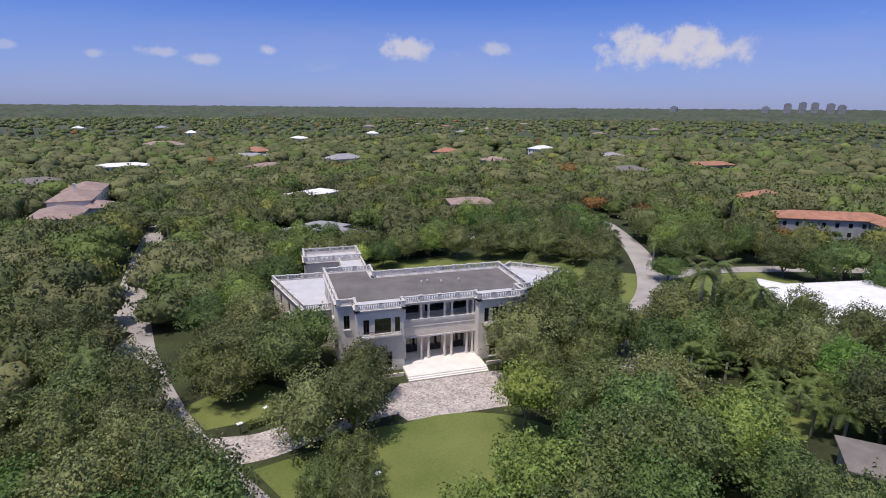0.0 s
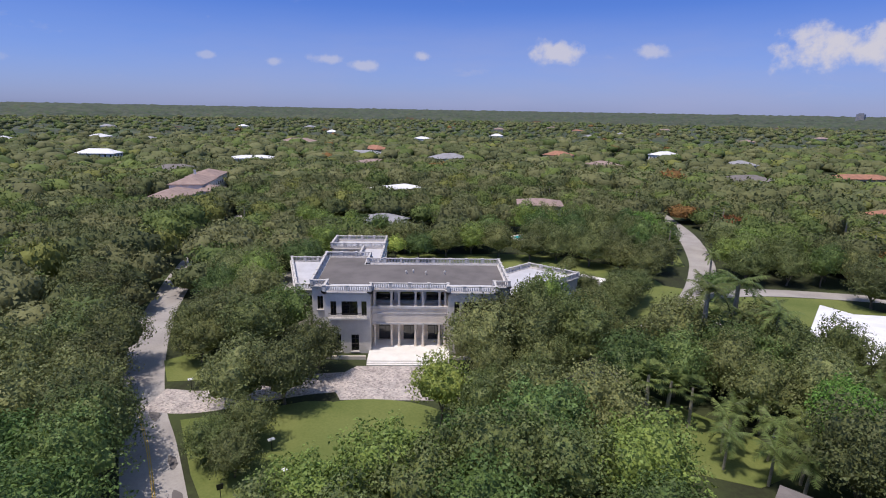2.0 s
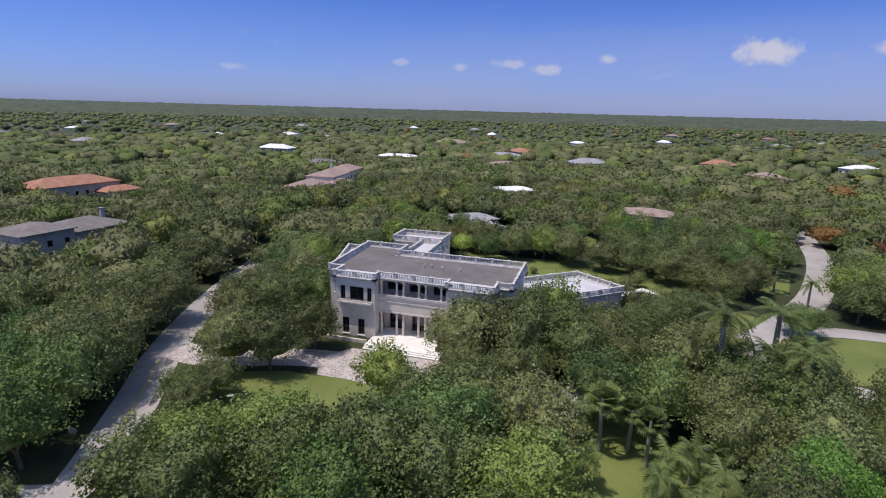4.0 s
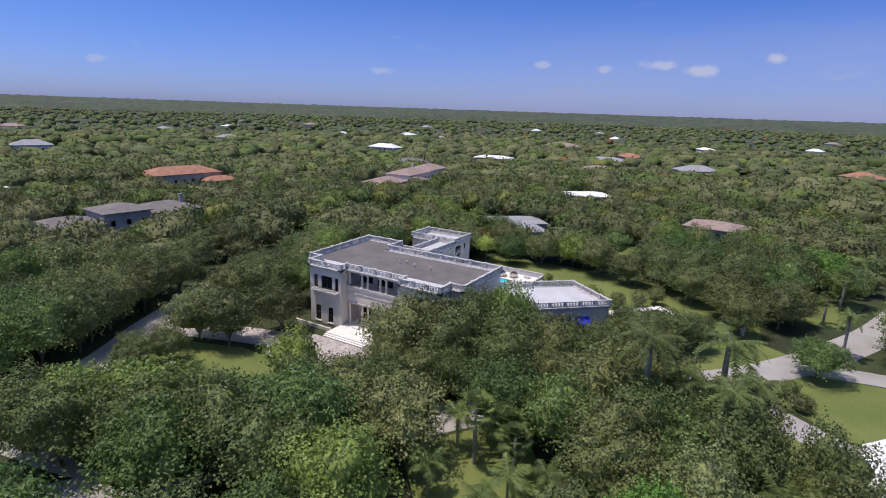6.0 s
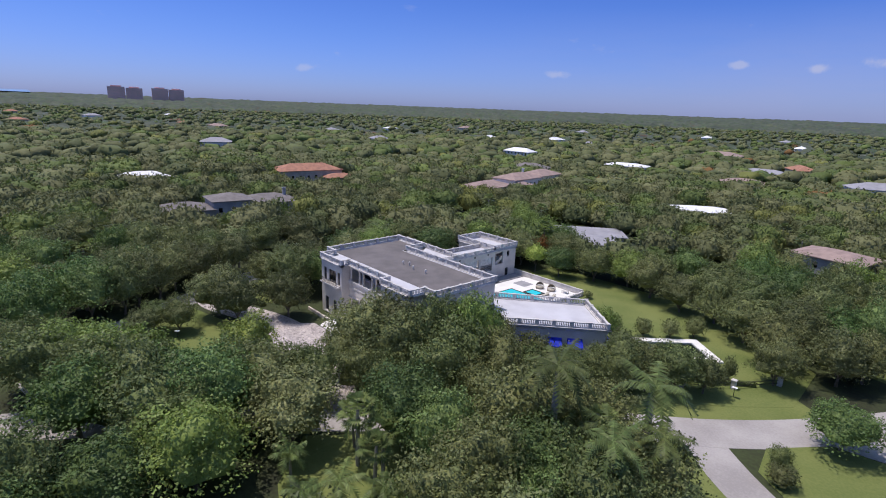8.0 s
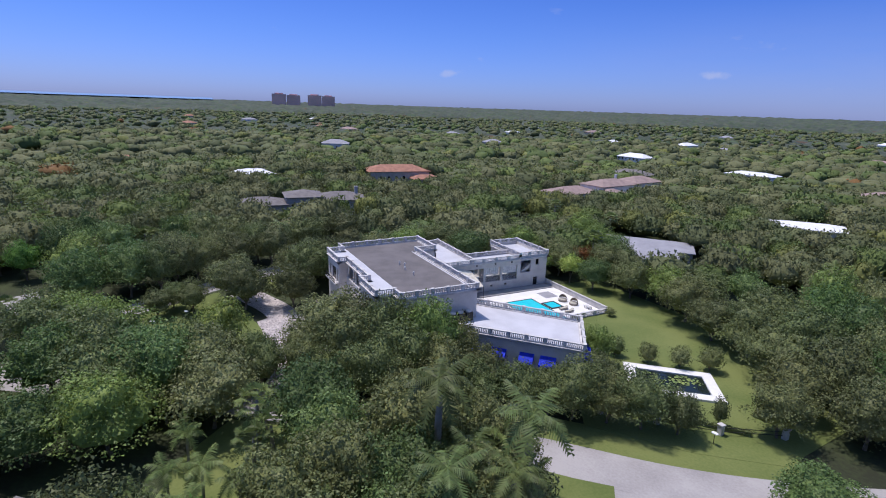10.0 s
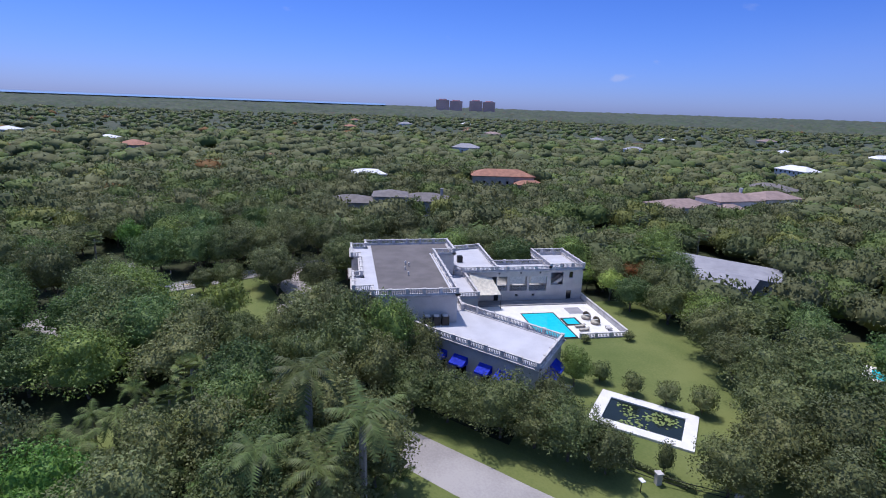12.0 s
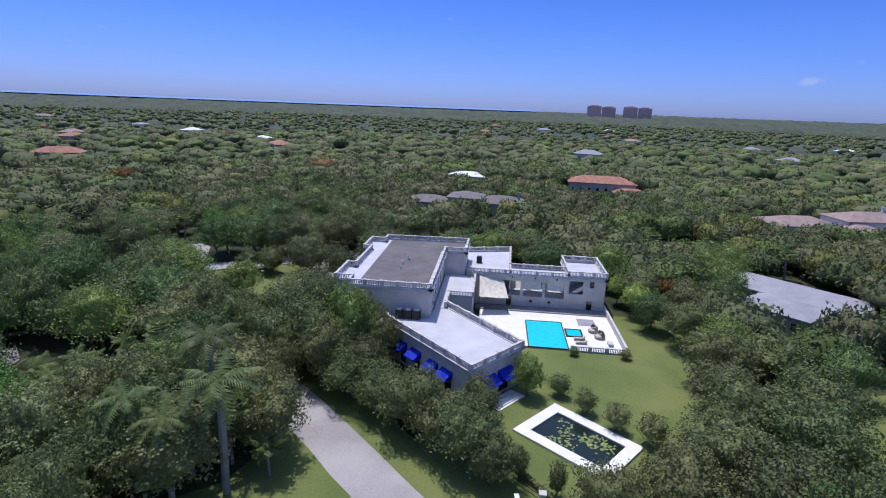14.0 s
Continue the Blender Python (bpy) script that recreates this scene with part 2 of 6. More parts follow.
M["lawn"] = material("mown lawn", (0.165, 0.188, 0.056), 0.95, (0.100, 0.132, 0.032), 0.10, 3.0, 0.02, coords="World")
M["bark"] = material("grey bark", (0.20, 0.165, 0.135), 0.95, (0.10, 0.085, 0.07), 1.5, 14, 0.02)
M["palm_bark"] = material("pale palm trunk", (0.34, 0.31, 0.27), 0.9, (0.22, 0.2, 0.17), 1.0, 9)
LEAF = dict(rough=0.5, scale=0.35, fine=2.5, bump=0.15, island=0.36, per_object=0.30, leaf=0.28, spec=0.2)
M["oak"] = material("oak leaves", (0.200, 0.220, 0.092), dark=(0.120, 0.136, 0.055), **LEAF)
M["green"] = material("bright green leaves", (0.152, 0.214, 0.072), dark=(0.092, 0.144, 0.048), **LEAF)
M["lime"] = material("yellow-green leaves", (0.36, 0.44, 0.11), dark=(0.22, 0.29, 0.07), **LEAF)
M["rust"] = material("red flowering leaves", (0.26, 0.085, 0.03), dark=(0.10, 0.09, 0.025), **LEAF)
M["frond"] = material("palm fronds", (0.165, 0.205, 0.066), dark=(0.09, 0.12, 0.038), **LEAF)
M["woods"] = material("far woods", (0.190, 0.200, 0.090), dark=(0.120, 0.132, 0.058), rough=0.7, spec=0.2, scale=0.05, fine=0.9, bump=0.7, island=0.14, leaf=0.2, coords="World")

CROWNS = ((0, (0.88, 0.92, 0.88)), (0.16, (1.03, 1.0, 1.0)), (0.34, (0.78, 0.98, 0.66)), (0.48, (0.72, 0.78, 0.72)), (0.60, (0.94, 0.94, 0.90)), (0.70, (0.90, 1.10, 0.70)), (0.80, (1.10, 1.06, 1.06)), (0.90, (0.78, 0.86, 0.76)), (0.962, (1.25, 1.25, 0.8)), (0.994, (1.5, 0.75, 0.6)))
crown_colours(M["woods"], "crown", CROWNS)
OAKS = ((0, (0.95, 0.97, 0.95)), (0.25, (1.08, 1.08, 1.0)), (0.5, (0.80, 0.88, 0.78)), (0.72, (1.06, 1.06, 1.04)), (0.86, (0.92, 1.12, 0.70)))
crown_colours(M["oak"], "object", OAKS)
crown_colours(M["green"], "object", OAKS)
# crown self-shadow and the blue of distance are put into this colour
M["far_woods"] = material("distant woods", (0.085, 0.098, 0.066), 0.95, (0.045, 0.056, 0.040), 0.012, 0.09, coords="World")
crown_colours(M["far_woods"], 0.05, CROWNS)
M["water"] = material("pool water", (0.03, 0.62, 0.72), 0.08, (0.02, 0.55, 0.67), 1.0, 6, 0.02, spec=0.5)
M["pond"] = material("dark pond water", (0.014, 0.022, 0.018), 0.07, (0.01, 0.015, 0.013), 0.6, 5, 0.01)
M["sea"] = material("sea", (0.20, 0.32, 0.50), 0.4, (0.16, 0.27, 0.44), 0.004, 0.05, coords="World")
M["pad"] = material("water lily pads", (0.22, 0.26, 0.07), 0.6, (0.12, 0.17, 0.05), 0.8, 6, island=0.35)
M["cushion"] = material("pale cushion", (0.55, 0.50, 0.42), 0.9, scale=3)
M["wicker"] = material("brown wicker", (0.34, 0.29, 0.24), 0.8, scale=8)
M["soft_white"] = material("white wall paint", (0.70, 0.69, 0.68), 0.85, (0.58, 0.57, 0.57), 0.4, 5, coords="World")
M["buff"] = material("buff wall paint", (0.52, 0.45, 0.38), 0.85, scale=0.4, coords="World")
M["grey_wall"] = material("grey wall paint", (0.36, 0.36, 0.38), 0.85, scale=0.4, coords="World")
M["red_tile"] = material("terracotta roof tiles", (0.42, 0.20, 0.13), 0.85, (0.27, 0.13, 0.09), 0.5, 7, 0.03, coords="World")
M["brown_tile"] = material("brown-pink roof tiles", (0.36, 0.26, 0.23), 0.85, (0.25, 0.18, 0.165), 0.5, 7, 0.03, coords="World")
M["grey_tile"] = material("grey roof tiles", (0.21, 0.185, 0.18), 0.85, (0.145, 0.128, 0.125), 0.5, 7, 0.03, coords="World")
M["white_tile"] = material("white roof tiles", (0.80, 0.79, 0.82), 0.8, (0.68, 0.67, 0.70), 0.4, 6, coords="World")
M["pale_grey_tile"] = material("pale grey roof tiles", (0.34, 0.33, 0.36), 0.8, (0.27, 0.26, 0.285), 0.4, 6, coords="World")
M["tower_brick"] = material("brown tower facade", (0.80, 0.50, 0.46), 0.8, scale=0.02, coords="World")
M["tower_grey"] = material("grey tower facade", (0.24, 0.25, 0.30), 0.8, scale=0.02, coords="World")


# ---- building helpers ----
def box(bm, x0, x1, y0, y1, z0, z1):
    v = [bm.verts.new((x, y, z)) for x in (x0, x1) for y in (y0, y1) for z in (z0, z1)]
    for f in ((0, 1, 3, 2), (4, 6, 7, 5), (0, 4, 5, 1), (2, 3, 7, 6), (0, 2, 6, 4), (1, 5, 7, 3)):
        bm.faces.new([v[i] for i in f])
    return v


def prism(bm, poly, z0, z1, grow=0.0):
    c = sum((Vector((*p, 0)) for p in poly), Vector()) / len(poly)
    pts = [Vector((*p, 0)) + (Vector((*p, 0)) - c).normalized() * grow for p in poly]
    lo, hi = [bm.verts.new((p.x, p.y, z0)) for p in pts], [bm.verts.new((p.x, p.y, z1)) for p in pts]
    bm.faces.new(hi), bm.faces.new(lo[::-1])
    for i in range(len(poly)):
        j = (i + 1) % len(poly)
        bm.faces.new((lo[i], lo[j], hi[j], hi[i]))


def beam(bm, a, b, w, h):
    """A bar of width w from a to b, its underside at their heights, h tall."""
    a, b = Vector(a), Vector(b)
    d = (b - a).normalized()
    s = Vector((-d.y, d.x, 0)).normalized() * (w / 2)
    up = Vector((0, 0, h))
    v = [bm.verts.new(p) for p in (a - s, a + s, b + s, b - s, a - s + up, a + s + up, b + s + up, b - s + up)]
    for f in ((0, 1, 2, 3), (7, 6, 5, 4), (0, 4, 5, 1), (1, 5, 6, 2), (2, 6, 7, 3), (3, 7, 4, 0)):
        bm.faces.new([v[i] for i in f])


def tube(bm, a, b, r0, r1, n=8, caps=True):
    a, b = Vector(a), Vector(b)
    d = (b - a).normalized()
    s = d.orthogonal().normalized()
    u = d.cross(s)
    ring = [[bm.verts.new(p + (s * math.cos(k * 2 * math.pi / n) + u * math.sin(k * 2 * math.pi / n)) * r) for k in range(n)] for p, r in ((a, r0), (b, r1))]
    for k in range(n):
        bm.faces.new((ring[0][k], ring[0][(k + 1) % n], ring[1][(k + 1) % n], ring[1][k]))
    if caps:
        bm.faces.new(ring[1]), bm.faces.new(ring[0][::-1])


def mesh_of(name, bm, mat):
    me = bpy.data.meshes.new(name)
    bmesh.ops.recalc_face_normals(bm, faces=bm.faces)
    bm.to_mesh(me)
    bm.free()
    me.materials.append(mat)
    return me


def part(name, bm, mat, parent=None, label=""):
    ob = new(name, mesh_of(name, bm, mat))
    ob.parent = parent
    return tagged(ob, label)


def thing(name, label, category, group="", kind="", at=None):
    ob = new(name)
    ob.empty_display_size = 0.3
    if at:
        ob.matrix_basis = at
    return tagged(ob, label, category, group, kind)


def raw(name, verts, faces, mat, soft_shaded=False):
    me = bpy.data.meshes.new(name)
    me.from_pydata(verts, [], faces)
    me.materials.append(mat)
    if soft_shaded:
        me.polygons.foreach_set("use_smooth", np.ones(len(me.polygons), dtype=bool))
    me.update()
    return me


# ---- ground ----
CENTRE = (30.0, 90.0)


def land(r):
    """Height of the ground at r metres from the centre: flat here, rising very slowly far off."""
    return 0.0 if r < 700 else 40.0 * ((r - 700) / 4200) ** 1.2


rings = [0.5, 12, 30, 60, 100, 150, 220, 300, 400, 520, 700, 900, 1200, 1600, 2100, 2700, 3400, 4100, 4880]
NA = 96
gv = [(CENTRE[0] + r * math.cos(a * 2 * math.pi / NA), CENTRE[1] + r * math.sin(a * 2 * math.pi / NA), land(r)) for r in rings for a in range(NA)]
gf = [(i * NA + a, i * NA + (a + 1) % NA, (i + 1) * NA + (a + 1) % NA, (i + 1) * NA + a) for i in range(len(rings) - 1) for a in range(NA)]
gf.append(tuple(range(NA)))
tagged(new("ground", raw("ground", gv, gf, M["soil"])), "wooded ground with leaf litter and rough grass", "ground", kind="structure")


def smooth(points, n=8):
    """Catmull-Rom through the points."""
    p = [Vector((*q, 0)) for q in points]
    p = [2 * p[0] - p[1], *p, 2 * p[-1] - p[-2]]
    out = []
    for i in range(1, len(p) - 2):
        for k in range(n):
            t = k / n
            a, b, c, d = p[i - 1:i + 3]
            out.append(0.5 * (2 * b + (c - a) * t + (2 * a - 5 * b + 4 * c - d) * t * t + (3 * b - a - 3 * c + d) * t ** 3))
    return out + [p[-2]]


def ribbon(bm, line, w0, w1, z0, z1):
    """A strip along line between offsets w0 and w1 to its left, as a slab from z0 to z1."""
    rows = []
    for i, p in enumerate(line):
        d = (line[min(i + 1, len(line) - 1)] - line[max(i - 1, 0)]).normalized()
        s = Vector((-d.y, d.x, 0))
        rows.append([bm.verts.new((*(p + s * w).xy, z)) for w, z in ((w0, z0), (w0, z1), (w1, z1), (w1, z0))])
    for a, b in zip(rows, rows[1:]):
        for k in range(4):
            bm.faces.new((a[k], b[k], b[(k + 1) % 4], a[(k + 1) % 4]))
    bm.faces.new(rows[0]), bm.faces.new(rows[-1][::-1])


WEST = smooth([(7.5, 30), (3.2, 38.2), (-3.2, 49.5), (-8.4, 58), (-14.5, 71), (-19.8, 85), (-24, 99), (-31.5, 133), (-40, 210), (-48, 320)])
EAST = smooth([(20, 20), (30, 36), (38, 48.5), (46, 58.2), (53.2, 67.6), (61.2, 76.8), (70.0, 85.5), (78.6, 93.9), (86, 103.5), (94, 117), (102, 134), (112, 165), (120, 210)])
CROSS = smooth([(-14, 20.8), (7.5, 30), (20, 33), (30, 36)])
SPUR = smooth([(76, 91), (82, 86), (88, 82), (92.5, 79.6)])
ROAD_E2 = smooth([(86, 103.5), (100, 106), (116, 104), (134, 99), (160, 88)])
for nm, line, w, lab in (("road_west", WEST, 2.9, "pale worn asphalt street with a yellow centre line"), ("road_east", EAST, 3.1, "pale worn asphalt street between the trees"),
                         ("road_cross", CROSS, 3.0, "pale asphalt cross street"), ("road_spur", SPUR, 2.6, "pale asphalt drive beside a lawn"), ("road_branch", ROAD_E2, 2.4, "pale asphalt lane")):
    bm = bmesh.new()
    ribbon(bm, line, -w, w, -0.2, {"road_west": 0.03, "road_east": 0.034, "road_cross": 0.026, "road_spur": 0.022, "road_branch": 0.038}[nm])
    tagged(part(nm, bm, M["asphalt"]), lab, "road", kind="structure")
bm = bmesh.new()
ribbon(bm, WEST[9:24], -0.16, -0.05, 0.02, 0.036)
ribbon(bm, WEST[9:24], 0.05, 0.16, 0.02, 0.036)
tagged(part("road_marking", bm, M["yellow"]), "worn double yellow centre line on the street", "road marking", kind="structure")
bm = bmesh.new()
beam(bm, (1.6, 35.9, 0.02), (4.2, 37.3, 0.02), 0.5, 0.016)
tagged(part("road_marking", bm, M["white_paint"]), "white stop bar across one lane", "road marking", kind="structure")


def flat(name, poly, z, mat, label, category, kind="structure", base=-0.2):
    bm = bmesh.new()
    prism(bm, poly, base, z)
    return tagged(part(name, bm, mat), label, category, kind=kind)


LAWN_C, LAWN_R = (20.6, 46.5), 14.3
front_lawn = [(LAWN_C[0] + LAWN_R * math.cos(a) * 1.1, LAWN_C[1] + LAWN_R * math.sin(a)) for a in [k * math.pi / 18 for k in range(36)]]
flat("lawn_front", front_lawn, 0.06, M["lawn"], "round mown front lawn inside the drive", "lawn")
POND_LAWN = [(50.5, 105.2), (58, 98), (66, 92.5), (76, 100.5), (82, 108), (81, 122), (68, 133), (52, 137), (20, 136), (20, 123.6), (37.8, 123.4), (37.8, 104), (44, 101)]
flat("lawn_garden", POND_LAWN, 0.05, M["lawn"], "mown garden lawn round the lily pond", "lawn")
EAST_LAWN = [(83, 94.5), (88, 101.5), (100, 103.5), (116, 101.5), (122, 88), (104, 90), (98, 86), (91.5, 83.4), (84, 89)]
flat("lawn_east", EAST_LAWN, 0.05, M["lawn"], "bright mown lawn beside the lane", "lawn")
SOUTH_LAWN = [(66, 77.4), (69.5, 81), (73.4, 84.6), (76.2, 87.6), (81, 83.4), (87.4, 79.2), (88.6, 75), (87.6, 65.5), (82, 66.5), (76, 74)]
flat("lawn_south", SOUTH_LAWN, 0.045, M["lawn"], "shaded grass verge under palms", "lawn")
flat("lawn_verge", [(-2.4, 55.8), (3.2, 45.5), (9.5, 36), (12, 40), (10, 48), (15.5, 60.2), (12, 60.2), (5, 57.6)], 0.052, M["lawn"], "grass verge beside the street", "lawn")
flat("lawn_side", [(-8.5, 65.5), (1.5, 66.5), (5, 70), (-2, 76), (-9.5, 74), (-12, 72)], 0.046, M["lawn"], "grass corner between street and drive", "lawn")
flat("courtyard", [(-6, 105), (13.2, 104.9), (13.2, 115.3), (6, 115.3), (6, 121), (-6, 119)], 0.06, M["kerb"], "pale paved courtyard behind the mansion", "courtyard")
LAWN_NORTH = [(44, 160), (48, 150), (56, 142), (63, 141), (65, 146), (59, 154), (52, 168), (45, 170)]
flat("lawn_north", LAWN_NORTH, 0.05, M["lawn"], "small sunlit lawn among the trees", "lawn")
LAWN_GROVE = [(47, 53), (55.5, 65), (60, 60.5), (68, 52), (70, 46), (63, 43), (53, 47)]
flat("lawn_grove", LAWN_GROVE, 0.05, M["lawn"], "open grass among palms beside the street", "lawn")
bm = bmesh.new()
ribbon(bm, EAST[34:67], 3.1, 8.0, -0.2, 0.024)
tagged(part("lawn_roadside", bm, M["lawn"]), "mown grass verge between street and garden", "lawn", kind="structure")
flat("lawn_west", [(-22, 105), (-18, 104), (-23, 130), (-27, 131)], 0.05, M["lawn"], "grass verge beside the street", "lawn")
flat("lawn_villa", [(-95, 190), (-76, 188), (-74, 200), (-96, 212)], 0.05, M["lawn"], "mown lawn before the villa", "lawn")
flat("forecourt", [(-66, 222), (-56, 214), (-52, 222), (-58, 250), (-62, 250)], 0.055, M["kerb"], "pale paved forecourt of the villa", "driveway")
flat("parking_area", [(134, 141), (136, 125), (142, 124), (149, 142)], 0.05, M["asphalt"], "pale asphalt parking area", "parking area")
flat("lawn_far", [(86, 128), (94, 126), (100, 146), (90, 150)], 0.05, M["lawn"], "grass verge beside the street", "lawn")

# cobbled forecourt: one sheet of joint, pieces laid on it last
DRIVE = smooth([(-8, 60.5), (-2, 60), (4, 62), (10, 64.2), (16, 65.4), (25, 65.6), (33, 64.6), (39, 61.5), (45, 58.5)])
bm = bmesh.new()
ribbon(bm, DRIVE, -2.7, 3.0, -0.2, 0.042)
prism(bm, [(16.5, 60.6), (33, 60.4), (35.5, 64), (33, 70.4), (17.5, 70.4), (14, 66)], -0.25, 0.047)
tagged(part("driveway", bm, M["cobble"]), "cobbled forecourt and drive of grey-pink setts", "driveway", kind="structure")

# ---- the mansion ----
XW, XE, YR = 9.6, 41.2, 91.0          # main block
XP0, XP1 = 19.2, 31.3                  # recessed centre
YP, YC, YF = 74.9, 77.8, 76.4          # pavilion fronts, corners, centre
ROOF = 10.25
mansion = thing("mansion", "large grey stucco mansion with balustraded flat roofs", "mansion")


def facade(bm, a, b, z0, z1, thick, holes=()):
    """A wall from a to b whose outer face lies on that line (the inside is to its left), with holes (u0, u1, z0, z1)."""
    a, b = Vector((*a, 0)), Vector((*b, 0))
    d = (b - a).normalized()
    s = Vector((-d.y, d.x, 0)) * thick
    us = sorted({0.004, (b - a).length - 0.004, *(h for o in holes for h in o[:2])})
    zs = sorted({z0, z1, *(h for o in holes for h in o[2:])})
    for u0, u1 in zip(us, us[1:]):
        for w0, w1 in zip(zs, zs[1:]):
            um, wm = (u0 + u1) / 2, (w0 + w1) / 2
            if any(o[0] < um < o[1] and o[2] < wm < o[3] for o in holes):
                continue
            p, q = a + d * u0, a + d * u1
            v = [bm.verts.new((*c.xy, z)) for z in (w0, w1) for c in (p, q, q + s, p + s)]
            for f in ((3, 2, 1, 0), (4, 5, 6, 7), (0, 1, 5, 4), (1, 2, 6, 5), (2, 3, 7, 6), (3, 0, 4, 7)):
                bm.faces.new([v[i] for i in f])
    bmesh.ops.remove_doubles(bm, verts=bm.verts, dist=1e-4)


def window(a, b, o, parent, rec=0.22, bars=1, arch=False):
    """Glazing in a hole of the wall from a to b: pane, frame, sill."""
    a, b = Vector((*a, 0)), Vector((*b, 0))
    d = (b - a).normalized()
    s = Vector((-d.y, d.x, 0))
    p, q = a + d * o[0] + s * rec, a + d * o[1] + s * rec
    bm = bmesh.new()
    beam(bm, (*p.xy, o[2]), (*q.xy, o[2]), 0.03, o[3] - o[2])
    pane = part("window", bm, M["glass"], parent)
    bm = bmesh.new()
    for z in (o[2], o[3] - 0.09, o[2] + (o[3] - o[2]) * 0.7):
        beam(bm, (*p.xy, z), (*q.xy, z), 0.09, 0.08)
    for k in range(bars + 2):
        c = p.lerp(q, k / (bars + 1))
        e0, e1 = c - d * 0.045, c + d * 0.045
        beam(bm, (*e0.xy, o[2]), (*e1.xy, o[2]), 0.085, o[3] - o[2])
    part("frame", bm, M["frame"], pane)
    bm = bmesh.new()
    e0, e1 = a + d * (o[0] - 0.12) - s * 0.06, a + d * (o[1] + 0.12) - s * 0.06
    beam(bm, (*e0.xy, o[2] - 0.13), (*e1.xy, o[2] - 0.13), 0.34, 0.12)
    part("sill", bm, M["trim"], pane)


def wall(a, b, z0, z1, holes=(), mat="stucco", thick=0.45, parent=None, glazed=True, bars=1):
    bm = bmesh.new()
    facade(bm, a, b, z0, z1, thick, holes)
    w = part("wall", bm, M[mat], parent or mansion)
    if glazed:
        for o in holes:
            window(a, b, o, parent or mansion, bars=bars)
    return w


def balustrade(line, z, h=0.98, bay=2.9, closed=False, parent=None, solid=0.0):
    """Stone balustrade along a line: plinth, top rail, square piers, turned balusters; one run a side."""
    pts = [Vector((*p, z)) for p in line]
    if closed:
        pts.append(pts[0])
    for a, b in zip(pts, pts[1:]):
        L = (b - a).length
        d = (b - a) / L
        n = max(1, round(L / bay))
        bm = bmesh.new()
        beam(bm, a, b, 0.34, 0.16)
        run = part("balustrade", bm, M["trim"], parent or mansion)
        bm = bmesh.new()
        beam(bm, a + Vector((0, 0, h - 0.14)), b + Vector((0, 0, h - 0.14)), 0.36, 0.14)
        part("rail", bm, M["trim"], run)
        for k in range(n + 1):
            c = a + d * (L * k / n)
            if k == n and not (not closed and b == pts[-1]):
                continue
            bm = bmesh.new()
            e0, e1 = c - d * 0.24, c + d * 0.24
            beam(bm, e0, e1, 0.42, h + 0.012)
            beam(bm, e0 - d * 0.04 + Vector((0, 0, h + 0.012)), e1 + d * 0.04 + Vector((0, 0, h + 0.012)), 0.5, 0.06)
            part("pier", bm, M["trim"], run)
        bm = bmesh.new()
        m = int(L / 0.27)
        for k in range(m):
            c = a + d * (L * (k + 0.5) / m)
            tube(bm, c + Vector((0, 0, 0.14)), c + Vector((0, 0, 0.38)), 0.055, 0.095, 5, False)
            tube(bm, c + Vector((0, 0, 0.38)), c + Vector((0, 0, h - 0.13)), 0.095, 0.05, 5, False)
        tagged(part("baluster_infill", bm, M["trim"], run), kind="stuff")


def cornice(line, z, parent=None, closed=True, out=0.3):
    pts = list(line) + ([line[0]] if closed else [])
    bm = bmesh.new()
    for (a, b) in zip(pts, pts[1:]):
        a3, b3 = Vector((*a, z)), Vector((*b, z))
        d = (b3 - a3).normalized()
        for w, zz, h in ((0.30, -0.42, 0.16), (0.55, -0.24, 0.13), (0.86, -0.10, 0.13)):
            beam(bm, a3 - d * w * 0.5 + Vector((0, 0, zz)), b3 + d * w * 0.5 + Vector((0, 0, zz)), w, h)
    part("cornice", bm, M["trim"], parent or mansion)


MAIN = [(12.1, YP), (XP0, YP), (XP0, YF), (XP1, YF), (XP1, YP), (38.8, YP), (38.8, YC), (XE, YC), (XE, YR), (17.2, YR), (17.2, 95.2), (8.9, 95.2), (XW, YC), (12.1, YC)]
# fronts of the two pavilions
up = [(0.9, 1.8, 6.35, 8.75), (2.6, 5.1, 6.35, 8.75), (5.7, 6.5, 6.35, 8.75)]
low = [(1.2, 2.4, 0.4, 3.2), (4.0, 5.2, 0.4, 3.2)]
low_e = [(1.9, 3.1, 0.4, 3.2), (4.7, 5.9, 0.4, 3.2)]
up_e = [(1.0, 1.8, 6.35, 8.75), (2.4, 4.9, 6.35, 8.75), (5.7, 6.6, 6.35, 8.75)]
wall((12.1, YP), (XP0, YP), 0, ROOF - 0.31, up + low)
wall((XP1, YP), (38.8, YP), 0, ROOF - 0.31, up_e + low_e)
wall((XP0, YP), (XP0, 79.2), 0, ROOF - 0.31)
wall((XP1, 79.2), (XP1, YP), 0, ROOF - 0.31)
wall((12.1, YC), (12.1, YP), 0, ROOF - 0.31)
wall((38.8, YP), (38.8, YC), 0, ROOF - 0.31)
wall((XW, YC), (12.1, YC), 0, ROOF - 0.31, [(0.8, 1.7, 6.35, 8.6)])
wall((38.8, YC), (XE, YC), 0, ROOF - 0.31, [(0.8, 1.7, 6.35, 8.6)])
wall((8.9, 95.2), (XW, YC), 0, ROOF - 0.31, [(3, 4.2, 6.35, 8.6), (7, 8.2, 6.35, 8.6), (11, 12.2, 6.35, 8.6)])
wall((XE, YC), (XE, YR), 0, ROOF - 0.31)
